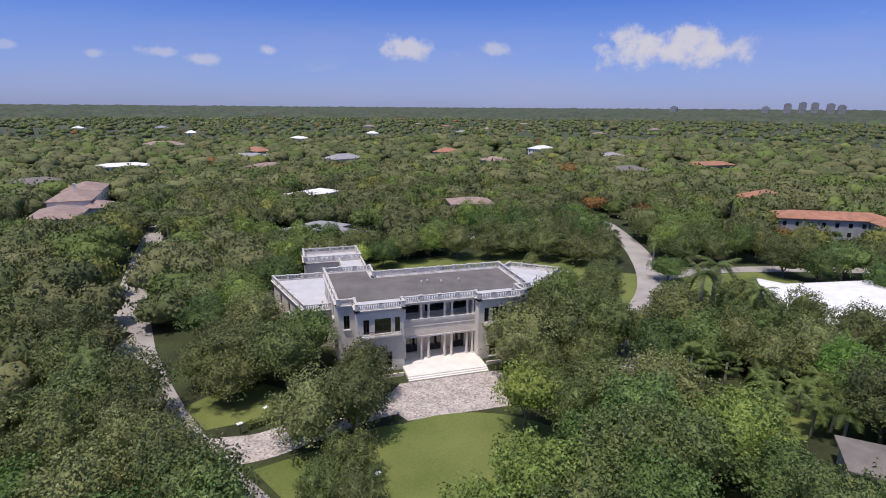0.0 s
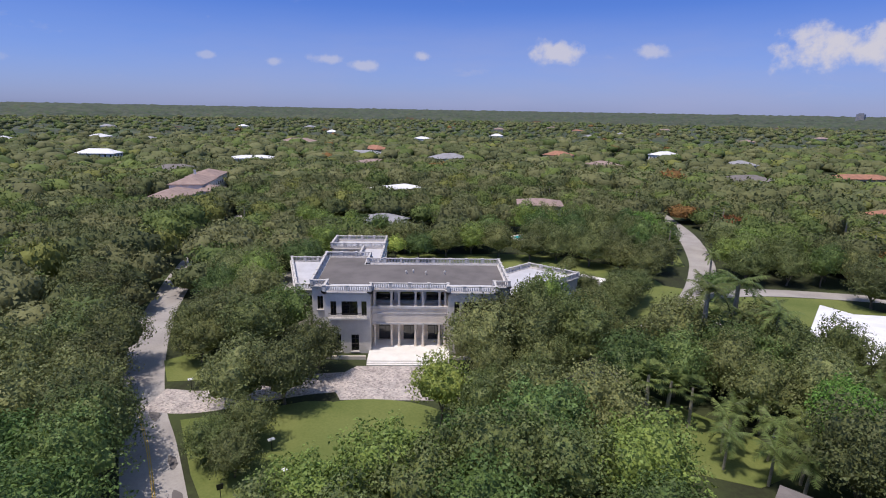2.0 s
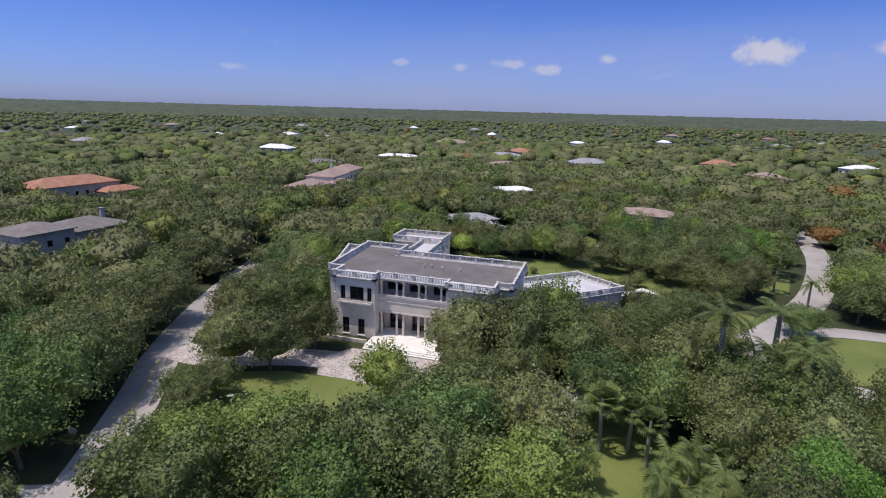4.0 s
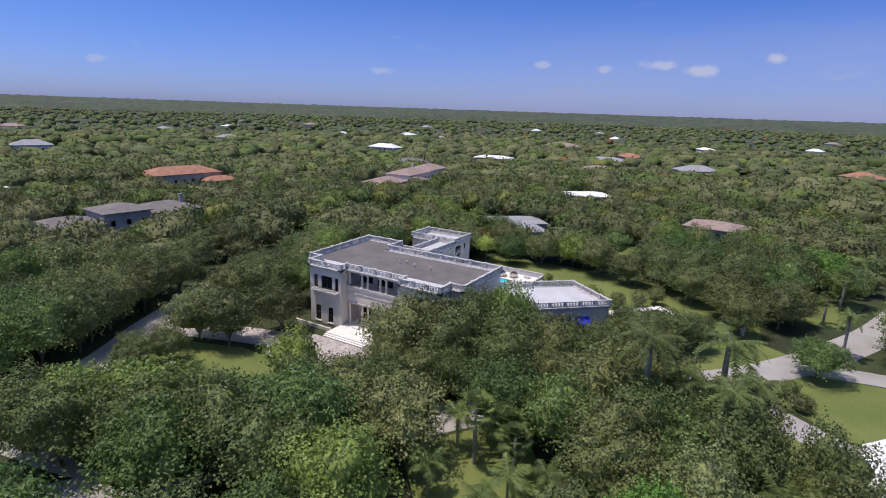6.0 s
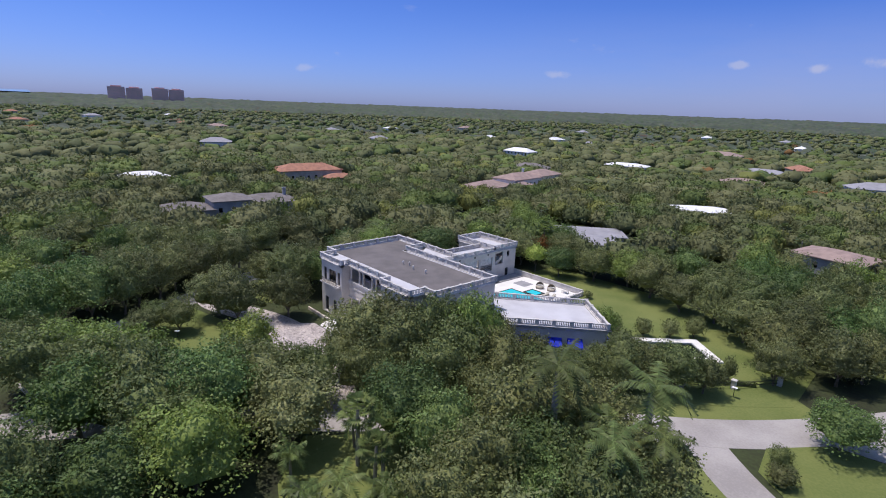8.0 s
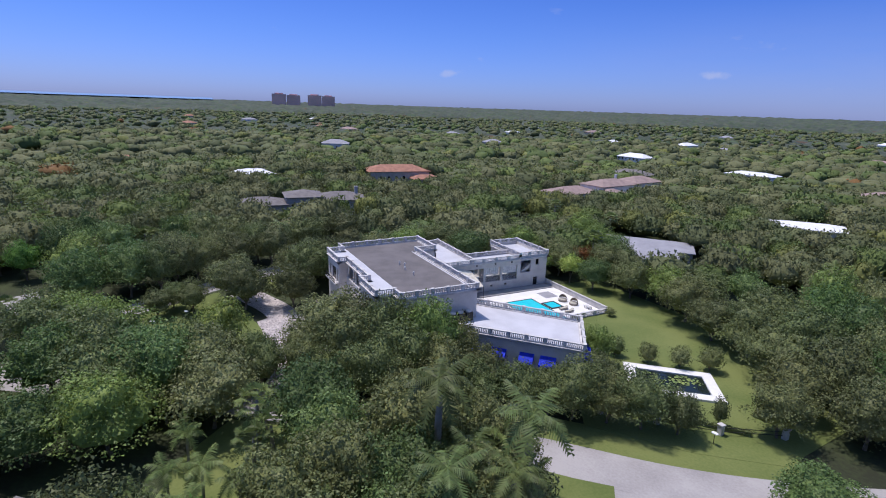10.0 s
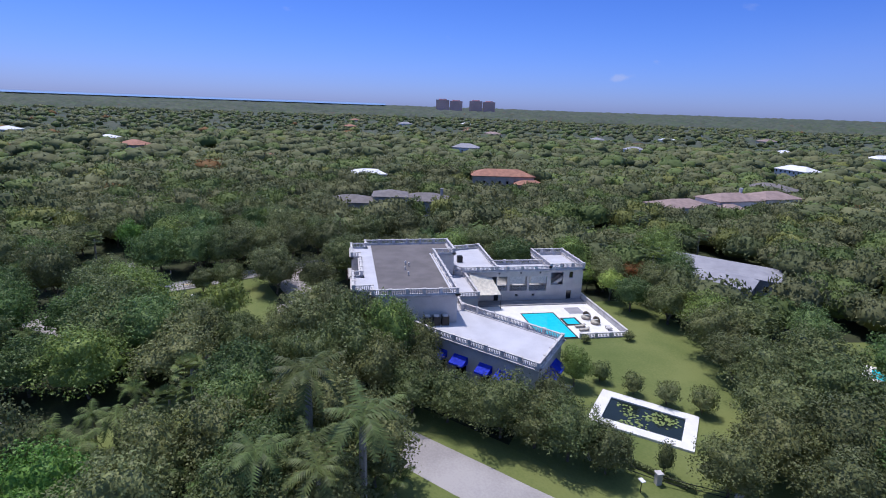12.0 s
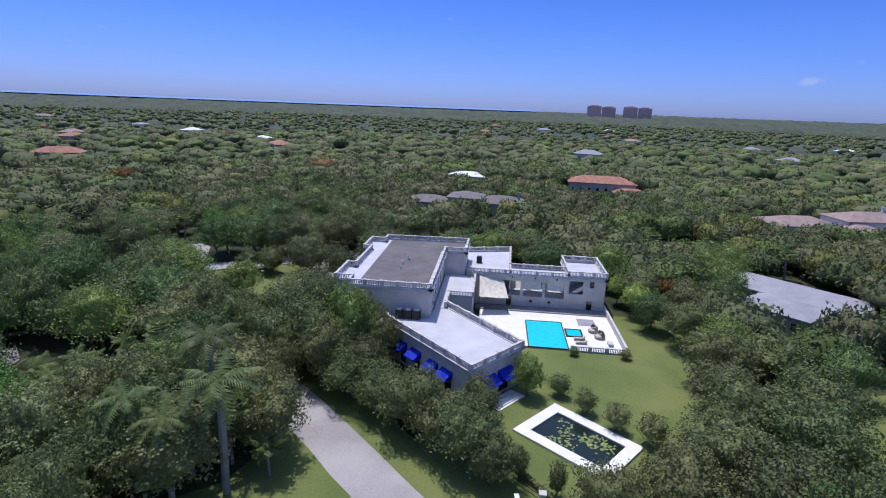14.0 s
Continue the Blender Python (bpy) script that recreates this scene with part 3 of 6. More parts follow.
wall((XE, YR), (17.2, YR), 0, ROOF - 0.31, [(3, 4.2, 6.9, 8.9), (7, 8.2, 6.9, 8.9), (11, 12.2, 6.9, 8.9), (15, 16.2, 6.9, 8.9)])
wall((17.2, YR), (17.2, 95.2), 0, ROOF - 0.31)
wall((17.2, 95.2), (8.9, 95.2), 0, ROOF - 0.31)
# centre: porch below, loggia above, glazed wall behind both
doors = [(0.9, 3.1, 0.52, 3.9), (4.95, 7.15, 0.52, 3.9), (9.0, 11.2, 0.52, 3.9)]
wins = [(0.5, 3.4, 7.45, 9.7), (4.4, 7.7, 7.45, 9.7), (8.7, 11.6, 7.45, 9.7)]
wall((XP0, 79.2), (XP1, 79.2), 0, ROOF - 0.31, doors + wins, "limestone", bars=1)
bm = bmesh.new()
box(bm, XP0 + 0.005, XP1 - 0.005, YF, 79.19, 4.5, 7.05)
part("parapet", bm, M["limestone"], mansion)
bm = bmesh.new()
box(bm, XP0, XP1, YF - 0.12, YF + 0.35, 7.02, 7.45)
box(bm, XP0, XP1, YF - 0.14, YF + 0.2, 4.38, 4.62)
box(bm, XP0, XP1, YF - 0.08, YF + 0.2, 6.2, 6.32)
part("moulding", bm, M["trim"], mansion)
bm = bmesh.new()
box(bm, XP0 + 0.005, XP1 - 0.005, YF + 0.004, 79.19, 9.85, ROOF - 0.31)
part("lintel", bm, M["limestone"], mansion)
for z0, z1 in ((0.5, 4.4), (7.45, 9.85)):
    for cx in (19.65, 22.35, 23.55, 26.2, 27.4, 30.0, 30.95):
        bm = bmesh.new()
        box(bm, cx - 0.26, cx + 0.26, YF + 0.02, YF + 0.54, z0, z0 + 0.18)
        tube(bm, (cx, YF + 0.28, z0 + 0.18), (cx, YF + 0.28, z1 - 0.2), 0.21, 0.18, 12, False)
        box(bm, cx - 0.25, cx + 0.25, YF + 0.03, YF + 0.53, z1 - 0.2, z1)
        part("column", bm, M["limestone"], mansion)
# added solid core behind the windows, the dimness of rooms put into its colour
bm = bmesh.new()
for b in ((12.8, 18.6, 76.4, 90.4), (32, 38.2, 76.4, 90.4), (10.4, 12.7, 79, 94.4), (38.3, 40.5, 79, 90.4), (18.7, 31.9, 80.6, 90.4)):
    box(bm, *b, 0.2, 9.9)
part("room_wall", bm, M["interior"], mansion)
# balconies under the pavilion windows
for x0, x1 in ((12.7, 18.7), (32.1, 38.1)):
    bm = bmesh.new()
    box(bm, x0, x1, YP - 0.75, YP - 0.002, 5.95, 6.18)
    balcony = part("balcony", bm, M["trim"], mansion)
    bm = bmesh.new()
    beam(bm, (x0 + 0.05, YP - 0.7, 7.0), (x1 - 0.05, YP - 0.7, 7.0), 0.04, 0.05)
    for k in range(41):
        xx = x0 + 0.05 + (x1 - x0 - 0.1) * k / 40
        box(bm, xx - 0.012, xx + 0.012, YP - 0.712, YP - 0.688, 6.18, 7.0)
    part("railing", bm, M["iron"], balcony)
# roof: pale margin, dark gravel field
bm = bmesh.new()
prism(bm, MAIN, ROOF - 0.3, ROOF)
part("roof", bm, M["white_roof"], mansion, "pale flat roof margin")
bm = bmesh.new()
prism(bm, [(10.1, 78.9), (40.85, 78.9), (40.85, 90.2), (16.5, 90.2), (16.5, 94.6), (9.6, 94.6)], ROOF - 0.1, ROOF + 0.06)
part("roof_field", bm, M["gravel_roof"], mansion, "dark gravel field of the flat roof")
cornice(MAIN, ROOF + 0.1)
balustrade(MAIN, ROOF + 0.12, h=0.95, closed=True)
for vx, vy in ((24.4, 84.6), (27.8, 84.2), (25.6, 85.1), (31.0, 84.4)):
    bm = bmesh.new()
    tube(bm, (vx, vy, ROOF), (vx, vy, ROOF + 0.55), 0.09, 0.09, 8)
    tube(bm, (vx, vy, ROOF + 0.5), (vx, vy, ROOF + 0.72), 0.2, 0.12, 8)
    part("vent_pipe", bm, M["trim"], mansion)

# rear wings
ZR, EX = 6.7, 18.2
R1 = [(5.0, 86.5), (9.1, 86.5), (8.8, 95.4), (16.9, 95.4), (EX, 97.0), (EX, 104.2), (13.5, 104.2), (-0.2, 104.6)]
R2 = [(13.5, 104.2), (EX, 104.2), (EX, 115.6), (13.5, 115.6)]
R3 = [(6.2, 115.6), (EX, 115.6), (EX, 122.9), (6.2, 122.9)]
for poly in (R1, R2, R3):
    bm = bmesh.new()
    prism(bm, poly, ZR - 0.25, ZR)
    part("roof", bm, M["white_roof"], mansion, "pale flat roof of a rear wing")
for a, b, hs in (((-0.2, 104.6), (5.0, 86.5), [(4, 5.2, 3.4, 5.4), (9, 10.2, 3.4, 5.4), (14, 15.2, 3.4, 5.4)]), ((5.0, 86.5), (9.3, 86.5), [(1.4, 2.6, 3.6, 5.6)]),
                 ((13.5, 104.2), (-0.2, 104.6), []), ((6.2, 122.9), (6.2, 115.6), []), ((6.2, 115.6), (13.5, 115.6), []),
                 ((EX, 122.9), (6.2, 122.9), []), ((16.9, 95.4), (EX, 97.0), []), ((EX, 97.0), (EX, 102.0), [])):
    wall(a, b, 0, ZR - 0.26, hs)
wall((13.5, 115.6), (13.5, 104.2), 0, ZR - 0.26, [(0.8, 3.6, 2.35, 5.2), (4.3, 7.1, 2.35, 5.2), (7.8, 10.6, 2.35, 5.2)], glazed=False)
# pool front: open loggia, stair opening, doors
EASTW = ((EX, 102.0), (EX, 122.9))
wall(*EASTW, 0, ZR - 0.26, [(0.5, 4.4, 2.4, 5.45), (5.0, 8.7, 2.3, 5.4), (9.2, 13.0, 2.2, 5.4), (13.9, 16.6, 3.4, 6.1), (17.9, 18.7, 4.9, 6.2), (17.5, 18.6, 0, 2.1), (1.7, 2.7, 0, 2.1), (6.3, 6.9, 1.1, 1.6), (9.9, 10.5, 1.1, 1.6)], glazed=False)
bm = bmesh.new()
box(bm, 13.97, EX - 0.5, 104.4, 115.2, 2.1, 2.3)
box(bm, EX - 3.6, EX - 3.4, 102.2, 104.2, 0.2, 6.4)
box(bm, EX - 3.6, EX - 3.4, 115.4, 122, 0.2, 6.4)
box(bm, 13.97, EX - 0.5, 104.2, 104.39, 0.2, 6.4)
box(bm, 13.97, EX - 0.5, 115.2, 115.39, 0.2, 6.4)
part("loggia_wall", bm, M["soft_white"], mansion)
for y0, y1 in ((106.9, 110.4), (111.6, 114.9)):
    bm = bmesh.new()
    n = 14
    for k in range(n):
        yy = y0 + (y1 - y0) * k / n
        box(bm, EX - 0.52 + 0.07 * (k % 2), EX - 0.46 + 0.07 * (k % 2), yy, yy + (y1 - y0) / n + 0.01, 3.7, 5.6)
    part("curtain", bm, M["curtain"], mansion, "white drapes half raised in the loggia")
for o in ((17.9, 18.7, 4.9, 6.2), (17.5, 18.6, 0.02, 2.1), (1.7, 2.7, 0.02, 2.1)):
    window(*EASTW, o, mansion, bars=0)
bm = bmesh.new()
for y0, y1 in ((102.5, 106.4), (107.0, 110.7), (111.2, 115.0)):
    for k in range(25):
        yy = y0 + (y1 - y0) * k / 24
        box(bm, EX - 0.22, EX - 0.19, yy - 0.012, yy + 0.012, 2.3, 3.3)
    box(bm, EX - 0.23, EX - 0.18, y0, y1, 3.28, 3.33)
part("railing", bm, M["iron"], mansion, "black iron railing in the loggia openings")
bm = bmesh.new()
for k in range(9):
    box(bm, EX - 2.5, EX - 0.5, 116.0 + 0.3 * k, 116.3 + 0.3 * k, 2.6 + 0.2 * k, 3.4 + 0.2 * k)
part("stair", bm, M["limestone"], mansion, "stone stair behind the tall opening")
bm = bmesh.new()
for yy, zz in ((104.6, 6.25), (109.2, 6.25), (113.4, 6.25)):
    box(bm, EX, EX + 0.22, yy - 0.12, yy + 0.12, zz - 0.2, zz + 0.15)
part("wall_lamp", bm, M["iron"], mansion)
cornice([R1[7], R1[0], R1[1]], ZR + 0.05, closed=False)
cornice([(EX, 97.0), (EX, 122.9), (6.2, 122.9), (6.2, 115.6), (13.5, 115.6)], ZR + 0.05, closed=False)
balustrade([(13.5, 104.2), (-0.2, 104.6), (5.0, 86.5), (9.2, 86.5)], ZR + 0.08)
balustrade([(16.9, 95.6), (EX, 97.0), (EX, 115.6)], ZR + 0.08, h=0.85)
balustrade([(13.5, 115.6), (13.5, 104.2)], ZR + 0.08, h=0.85)
balustrade([(EX - 0.3, 104.2), (13.5, 104.2)], ZR + 0.08, h=0.85)
balustrade(R3, ZR + 0.42, h=0.95, closed=True)
bm = bmesh.new()
for a, b in zip(R3, R3[1:] + R3[:1]):
    beam(bm, (*a, ZR - 0.002), (*b, ZR - 0.002), 0.4, 0.42)
part("parapet", bm, M["stucco"], mansion)
# roof plant
bm = bmesh.new()
box(bm, 10.6, 11.7, 97.2, 98.3, ZR, ZR + 1.3)
box(bm, 10.7, 11.6, 97.3, 98.2, ZR + 1.3, ZR + 1.4)
tagged(part("air_conditioner", bm, M["iron"]), "dark air conditioning unit on the flat roof", "air conditioner")

# low link roof and the canted east wing
ZL = 5.6
LINK = [(17.3, 91.2), (37.2, 91.2), (36.4, 93.1), (30.2, 93.1), (30.2, 97.3), (18.3, 97.3), (17.3, 95.4)]
WING = [(41.4, 83.4), (44.4, 85.4), (58.4, 98.5), (49.8, 105.3), (35.6, 93.2), (37.2, 91.2), (41.4, 91.0)]
bm = bmesh.new()
prism(bm, LINK, ZL - 0.25, ZL + 0.1)
part("roof", bm, M["white_roof"], mansion, "pale low link roof")
bm = bmesh.new()
prism(bm, WING, ZL - 0.25, ZL)
part("roof", bm, M["white_roof"], mansion, "pale flat roof of the canted wing")
wall((41.4, 83.4), (44.4, 85.4), 0, ZL - 0.26)
SE = ((44.4, 85.4), (58.4, 98.5))
NE = ((58.4, 98.5), (49.8, 105.3))
se_holes = [(2.6, 4.2, 0.3, 3.4), (6.0, 7.9, 0.3, 3.4), (10.4, 12.0, 0.3, 3.4), (13.4, 15.2, 0.3, 3.4)]
ne_holes = [(2.6, 4.6, 0.3, 3.4), (5.8, 8.2, 0.3, 3.4)]
wall(*SE, 0, ZL - 0.26, se_holes)
wall(*NE, 0, ZL - 0.26, ne_holes)
wall((49.8, 105.3), (35.6, 93.2), 0, ZL - 0.26, [(3, 5, 0.3, 3), (8, 10, 0.3, 3), (12, 14, 0.3, 3)])
wall((36.4, 93.1), (30.2, 93.1), 0, ZL - 0.26)
wall((30.2, 93.1), (30.2, 97.3), 0, ZL - 0.26)
wall((30.2, 97.3), (18.4, 97.3), 0, ZL - 0.26, [(2, 4, 0.3, 3), (5.5, 7.5, 0.3, 3)])
# added core inside the wing, room shade painted in its dark colour
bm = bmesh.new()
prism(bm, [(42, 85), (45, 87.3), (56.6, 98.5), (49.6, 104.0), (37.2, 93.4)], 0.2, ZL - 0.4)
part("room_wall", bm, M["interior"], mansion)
EDGE = [(41.5, 83.5), (44.4, 85.4), (58.4, 98.5), (49.8, 105.3), (35.6, 93.2)]
cornice(EDGE, ZL + 0.1, closed=False)
balustrade(EDGE, ZL + 0.1, h=0.95)
balustrade([(36.2, 93.0), (30.2, 93.1), (30.2, 97.3), (18.7, 97.3)], ZL + 0.12, h=0.9)
for k in range(3):
    ac = thing("air_conditioner", "dark round-topped air conditioning unit on the wing roof", "air conditioner", "roof air conditioners", at=pose(42.15, 86.2 + 1.4 * k, ZL))
    bm = bmesh.new()
    box(bm, -0.55, 0.55, -0.55, 0.55, 0.08, 1.5)
    part("casing", bm, M["iron"], ac)
    bm = bmesh.new()
    tube(bm, (0, 0, 1.5), (0, 0, 1.66), 0.5, 0.42, 14)
    part("fan_grille", bm, M["trim"], ac)
    bm = bmesh.new()
    box(bm, -0.6, 0.6, -0.6, 0.6, 0, 0.08)
    part("base", bm, M["trim"], ac)


def awning(a, b, o, z=3.85, drop=0.85, out=1.5):
    """A sloping canvas over an opening, with cheeks, valance and frame."""
    a, b = Vector((*a, 0)), Vector((*b, 0))
    d = (b - a).normalized()
    s = Vector((d.y, -d.x, 0))
    u0, u1 = o[0] - 0.25, o[1] + 0.25
    th = thing("awning", "bright blue canvas awning over a window", "awning", "wing awnings")
    p, q = a + d * u0 + s * 0.02, a + d * u1 + s * 0.02
    bm = bmesh.new()
    n = 6
    top, low_ = [], []
    for k in range(n + 1):
        c = p.lerp(q, k / n)
        top.append(bm.verts.new((*c.xy, z)))
        e = c + s * out
        low_.append(bm.verts.new((*e.xy, z - drop - (0.04 if k % 2 else 0))))
    for k in range(n):
        bm.faces.new((top[k], top[k + 1], low_[k + 1], low_[k]))
    bmesh.ops.solidify(bm, geom=bm.faces[:], thickness=0.03)
    part("canvas", bm, M["awning"], th)
    bm = bmesh.new()
    e0, e1 = p + s * out, q + s * out
    beam(bm, (*e0.xy, z - drop - 0.28), (*e1.xy, z - drop - 0.28), 0.03, 0.28)
    part("valance", bm, M["awning"], th)
    for c in (p, q):
        bm = bmesh.new()
        e = c + s * out
        v = [bm.verts.new(w) for w in ((*c.xy, z), (*c.xy, z - drop - 0.2), (*e.xy, z - drop - 0.2), (*e.xy, z - drop))]
        bm.faces.new(v)
        bmesh.ops.solidify(bm, geom=bm.faces[:], thickness=0.02)
        part("cheek", bm, M["awning"], th)


for o in se_holes:
    awning(*SE, o)
for o in ne_holes:
    awning(*NE, o)
# low steps at the garden door of the wing
steps_at = pose(54.9, 102.9, 0, 0, 0, math.degrees(math.atan2(6.8, -8.6)))
bm = bmesh.new()
for k in range(3):
    box(bm, -2.2 - 0.32 * (2 - k), 2.2 + 0.32 * (2 - k), -0.9 - 0.34 * (2 - k), 0.55, 0, 0.16 * (k + 1))
bm.transform(steps_at)
tagged(part("garden_steps", bm, M["terrace"]), "white stone steps at the wing's garden door", "steps", kind="structure")
# shade sail
bm = bmesh.new()
grid = [[bm.verts.new(Vector((18.7, 98.2, 6.3)).lerp(Vector((18.7, 103.0, 5.4)), v).lerp(Vector((23.6, 98.4, 3.5)).lerp(Vector((22.4, 104.0, 3.1)), v), u) - Vector((0, 0, 0.3 * math.sin(math.pi * u) * math.sin(math.pi * v)))) for v in [k / 8 for k in range(9)]] for u in [k / 8 for k in range(9)]]
for i in range(8):
    for j in range(8):
        bm.faces.new((grid[i][j], grid[i + 1][j], grid[i + 1][j + 1], grid[i][j + 1]))
sail = thing("shade_sail", "beige shade sail slung from the wall beside the pool", "shade sail")
part("cloth", bm, M["sail"], sail)
for px_, py_, pz_ in ((23.6, 98.4, 3.6), (22.4, 104.0, 3.2)):
    bm = bmesh.new()
    tube(bm, (px_, py_, 0.1), (px_, py_, pz_), 0.06, 0.05, 8)
    part("post", bm, M["iron"], sail)

# entrance terrace and steps
bm = bmesh.new()
box(bm, 18.9, 31.6, 71.3, 79.4, 0, 0.5)
for k in range(2):
    box(bm, 18.9, 31.6, 70.55 + 0.37 * k, 71.3, 0, 0.165 * (k + 1))
tagged(part("terrace_entrance", bm, M["terrace"]), "white stone entrance terrace with shallow steps", "terrace", kind="structure")
for x0, x1 in ((10.5, 18.6), (32, 40)):
    bm = bmesh.new()
    beam(bm, (x0, 72.8, 0), (x1, 72.8, 0), 0.3, 0.55)
    tagged(part("garden_wall", bm, M["limestone"]), "low stone garden wall beside the terrace", "garden wall", kind="structure")

# ---- pool terrace ----
PX0, PX1, PY0, PY1 = 25.5, 37.0, 107.4, 113.8
bm = bmesh.new()
for b in ((21.2, 25.3, 98.5, 123), (25.3, 37.4, 114.0, 123), (25.3, 37.0, 103.9, 107.2), (25.3, 31.4, 98.6, 103.9)):
    box(bm, *b, -0.2, 0.12)
tagged(part("terrace_pool", bm, M["terrace"]), "white stone pool terrace", "terrace", kind="structure")
bm = bmesh.new()
box(bm, 18.26, 21.196, 97.6, 122.8, -0.2, 0.3)
tagged(part("terrace_walk", bm, M["grey_walk"]), "grey stone walk along the foot of the wing", "terrace", kind="structure")
pool = thing("swimming_pool", "rectangular turquoise swimming pool with dark tiled edge", "swimming pool")
bm = bmesh.new()
box(bm, PX0 - 0.18, PX1 + 0.18, PY0 - 0.18, PY1 + 0.18, -0.2, 0.02)
part("basin", bm, M["terrace"], pool)
bm = bmesh.new()
for b in ((PX0 - 0.2, PX1 + 0.2, PY0 - 0.2, PY0), (PX0 - 0.2, PX1 + 0.2, PY1, PY1 + 0.2), (PX0 - 0.2, PX0, PY0, PY1), (PX1, PX1 + 0.2, PY0, PY1)):
    box(bm, *b, -0.1, 0.15)
part("coping", bm, M["frame"], pool, "dark blue tiled edge")
bm = bmesh.new()
box(bm, PX0, PX1, PY0, PY1, 0.0, 0.09)
part("water", bm, M["water"], pool, "turquoise water")
spa = thing("spa_pool", "small turquoise spa pool beside the swimming pool", "spa pool")
bm = bmesh.new()
for b in ((28.6, 32.0, 114.1, 114.4), (28.6, 32.0, 116.8, 117.1), (28.6, 28.9, 114.4, 116.8), (31.7, 32.0, 114.4, 116.8)):
    box(bm, *b, 0.1, 0.3)
part("rim", bm, M["frame"], spa)
bm = bmesh.new()
box(bm, 28.9, 31.7, 114.4, 116.8, 0.1, 0.24)
part("water", bm, M["water"], spa)


def lounger(at, first=[None]):
    if first[0]:
        return copy_thing(first[0], at)
    th = thing("sun_lounger", "low wicker sun lounger with pale cushion by the pool", "sun lounger", "pool loungers", at=at)
    bm = bmesh.new()
    box(bm, -0.95, 0.95, -0.33, 0.33, 0.22, 0.32)
    part("frame", bm, M["wicker"], th)
    for sx in (-0.8, 0.8):
        for sy in (-0.26, 0.26):
            bm = bmesh.new()
            box(bm, sx - 0.04, sx + 0.04, sy - 0.04, sy + 0.04, 0, 0.22)
            part("leg", bm, M["wicker"], th)
    bm = bmesh.new()
    box(bm, -0.9, 0.35, -0.3, 0.3, 0.32, 0.42)
    part("mattress", bm, M["cushion"], th)
    bm = bmesh.new()
    v = box(bm, 0.35, 0.95, -0.3, 0.3, 0.32, 0.42)
    for k in (4, 5, 6, 7):
        v[k].co.z += 0.3
    part("backrest", bm, M["cushion"], th)
    first[0] = th
    return th


for x_, y_, r_ in ((32.4, 115.6, 92), (34.0, 115.7, 92)):
    lounger(pose(x_ + 0.6, y_ + 0.6, 0.12, 0, 0, r_))


def pod_chair(at, first=[None]):
    """A round daybed with an arched hood."""
    if first[0]:
        return copy_thing(first[0], at)
    th = thing("daybed", "round wicker daybed with an arched hood and pale cushion", "daybed", "pool daybeds", at=at)
    bm = bmesh.new()
    tube(bm, (0, 0, 0), (0, 0, 0.38), 0.85, 0.95, 16)
    part("base", bm, M["wicker"], th)
    bm = bmesh.new()
    tube(bm, (0, 0, 0.38), (0, 0, 0.52), 0.85, 0.8, 16)
    part("cushion", bm, M["cushion"], th)
    bm = bmesh.new()
    rows_ = []
    for i in range(9):
        a = math.pi * i / 8
        rows_.append([bm.verts.new((0.95 * math.cos(a), 0.95 * math.sin(b) * math.sin(a) * 0.9, 0.45 + 1.05 * math.sin(a) * math.cos(b))) for b in [k * 0.28 for k in range(6)]])
    for p, q in zip(rows_, rows_[1:]):
        for k in range(5):
            bm.faces.new((p[k], p[k + 1], q[k + 1], q[k]))
    bmesh.ops.solidify(bm, geom=bm.faces[:], thickness=0.04)
    part("hood", bm, M["wicker"], th)
    first[0] = th
    return th


pod_chair(pose(29.0, 119.2, 0.12, 0, 0, 20))
pod_chair(pose(31.6, 119.9, 0.12, 0, 0, 10))
table = thing("side_table", "low pale table on the pool terrace", "table", at=pose(34.4, 121.2, 0.12))
bm = bmesh.new()
box(bm, -0.7, 0.7, -0.45, 0.45, 0.42, 0.5)
part("tabletop", bm, M["trim"], table)
for sx in (-0.6, 0.6):
    for sy in (-0.36, 0.36):
        bm = bmesh.new()
        box(bm, sx - 0.04, sx + 0.04, sy - 0.04, sy + 0.04, 0, 0.42)
        part("leg", bm, M["wicker"], table)
bm = bmesh.new()
box(bm, 23.0, 26.4, 117.0, 120.2, 0.118, 0.135)
tagged(part("outdoor_rug", bm, M["pale_grey_tile"]), "grey outdoor rug on the pool terrace", "rug")
# walls and rail round the terrace
bm = bmesh.new()
beam(bm, (17.6, 123.1, 0), (37.5, 123.1, 0), 0.28, 1.2)
beam(bm, (17.6, 123.1, 1.2), (37.5, 123.1, 1.2), 0.4, 0.1)
tagged(part("garden_wall", bm, M["trim"]), "pale stuccoed wall along the pool terrace", "garden wall", kind="structure")
fence = thing("terrace_balustrade", "pale stone balustrade between pool terrace and lawn", "balustrade")
balustrade([(37.5, 114.4), (37.5, 122.9)], 0.0, h=0.95, bay=3.2, parent=fence)

# ---- lily pond ----
PD = [Vector((*p, 0)) for p in ((62.2, 104.0), (55.2, 109.8), (63.6, 119.3), (70.4, 113.9))]


def inset(pts, d):
    out = []
    for i in range(4):
        a, b = (pts[i - 1] - pts[i]).normalized(), (pts[(i + 1) % 4] - pts[i]).normalized()
        out.append(pts[i] + (a + b) * d)
    return out


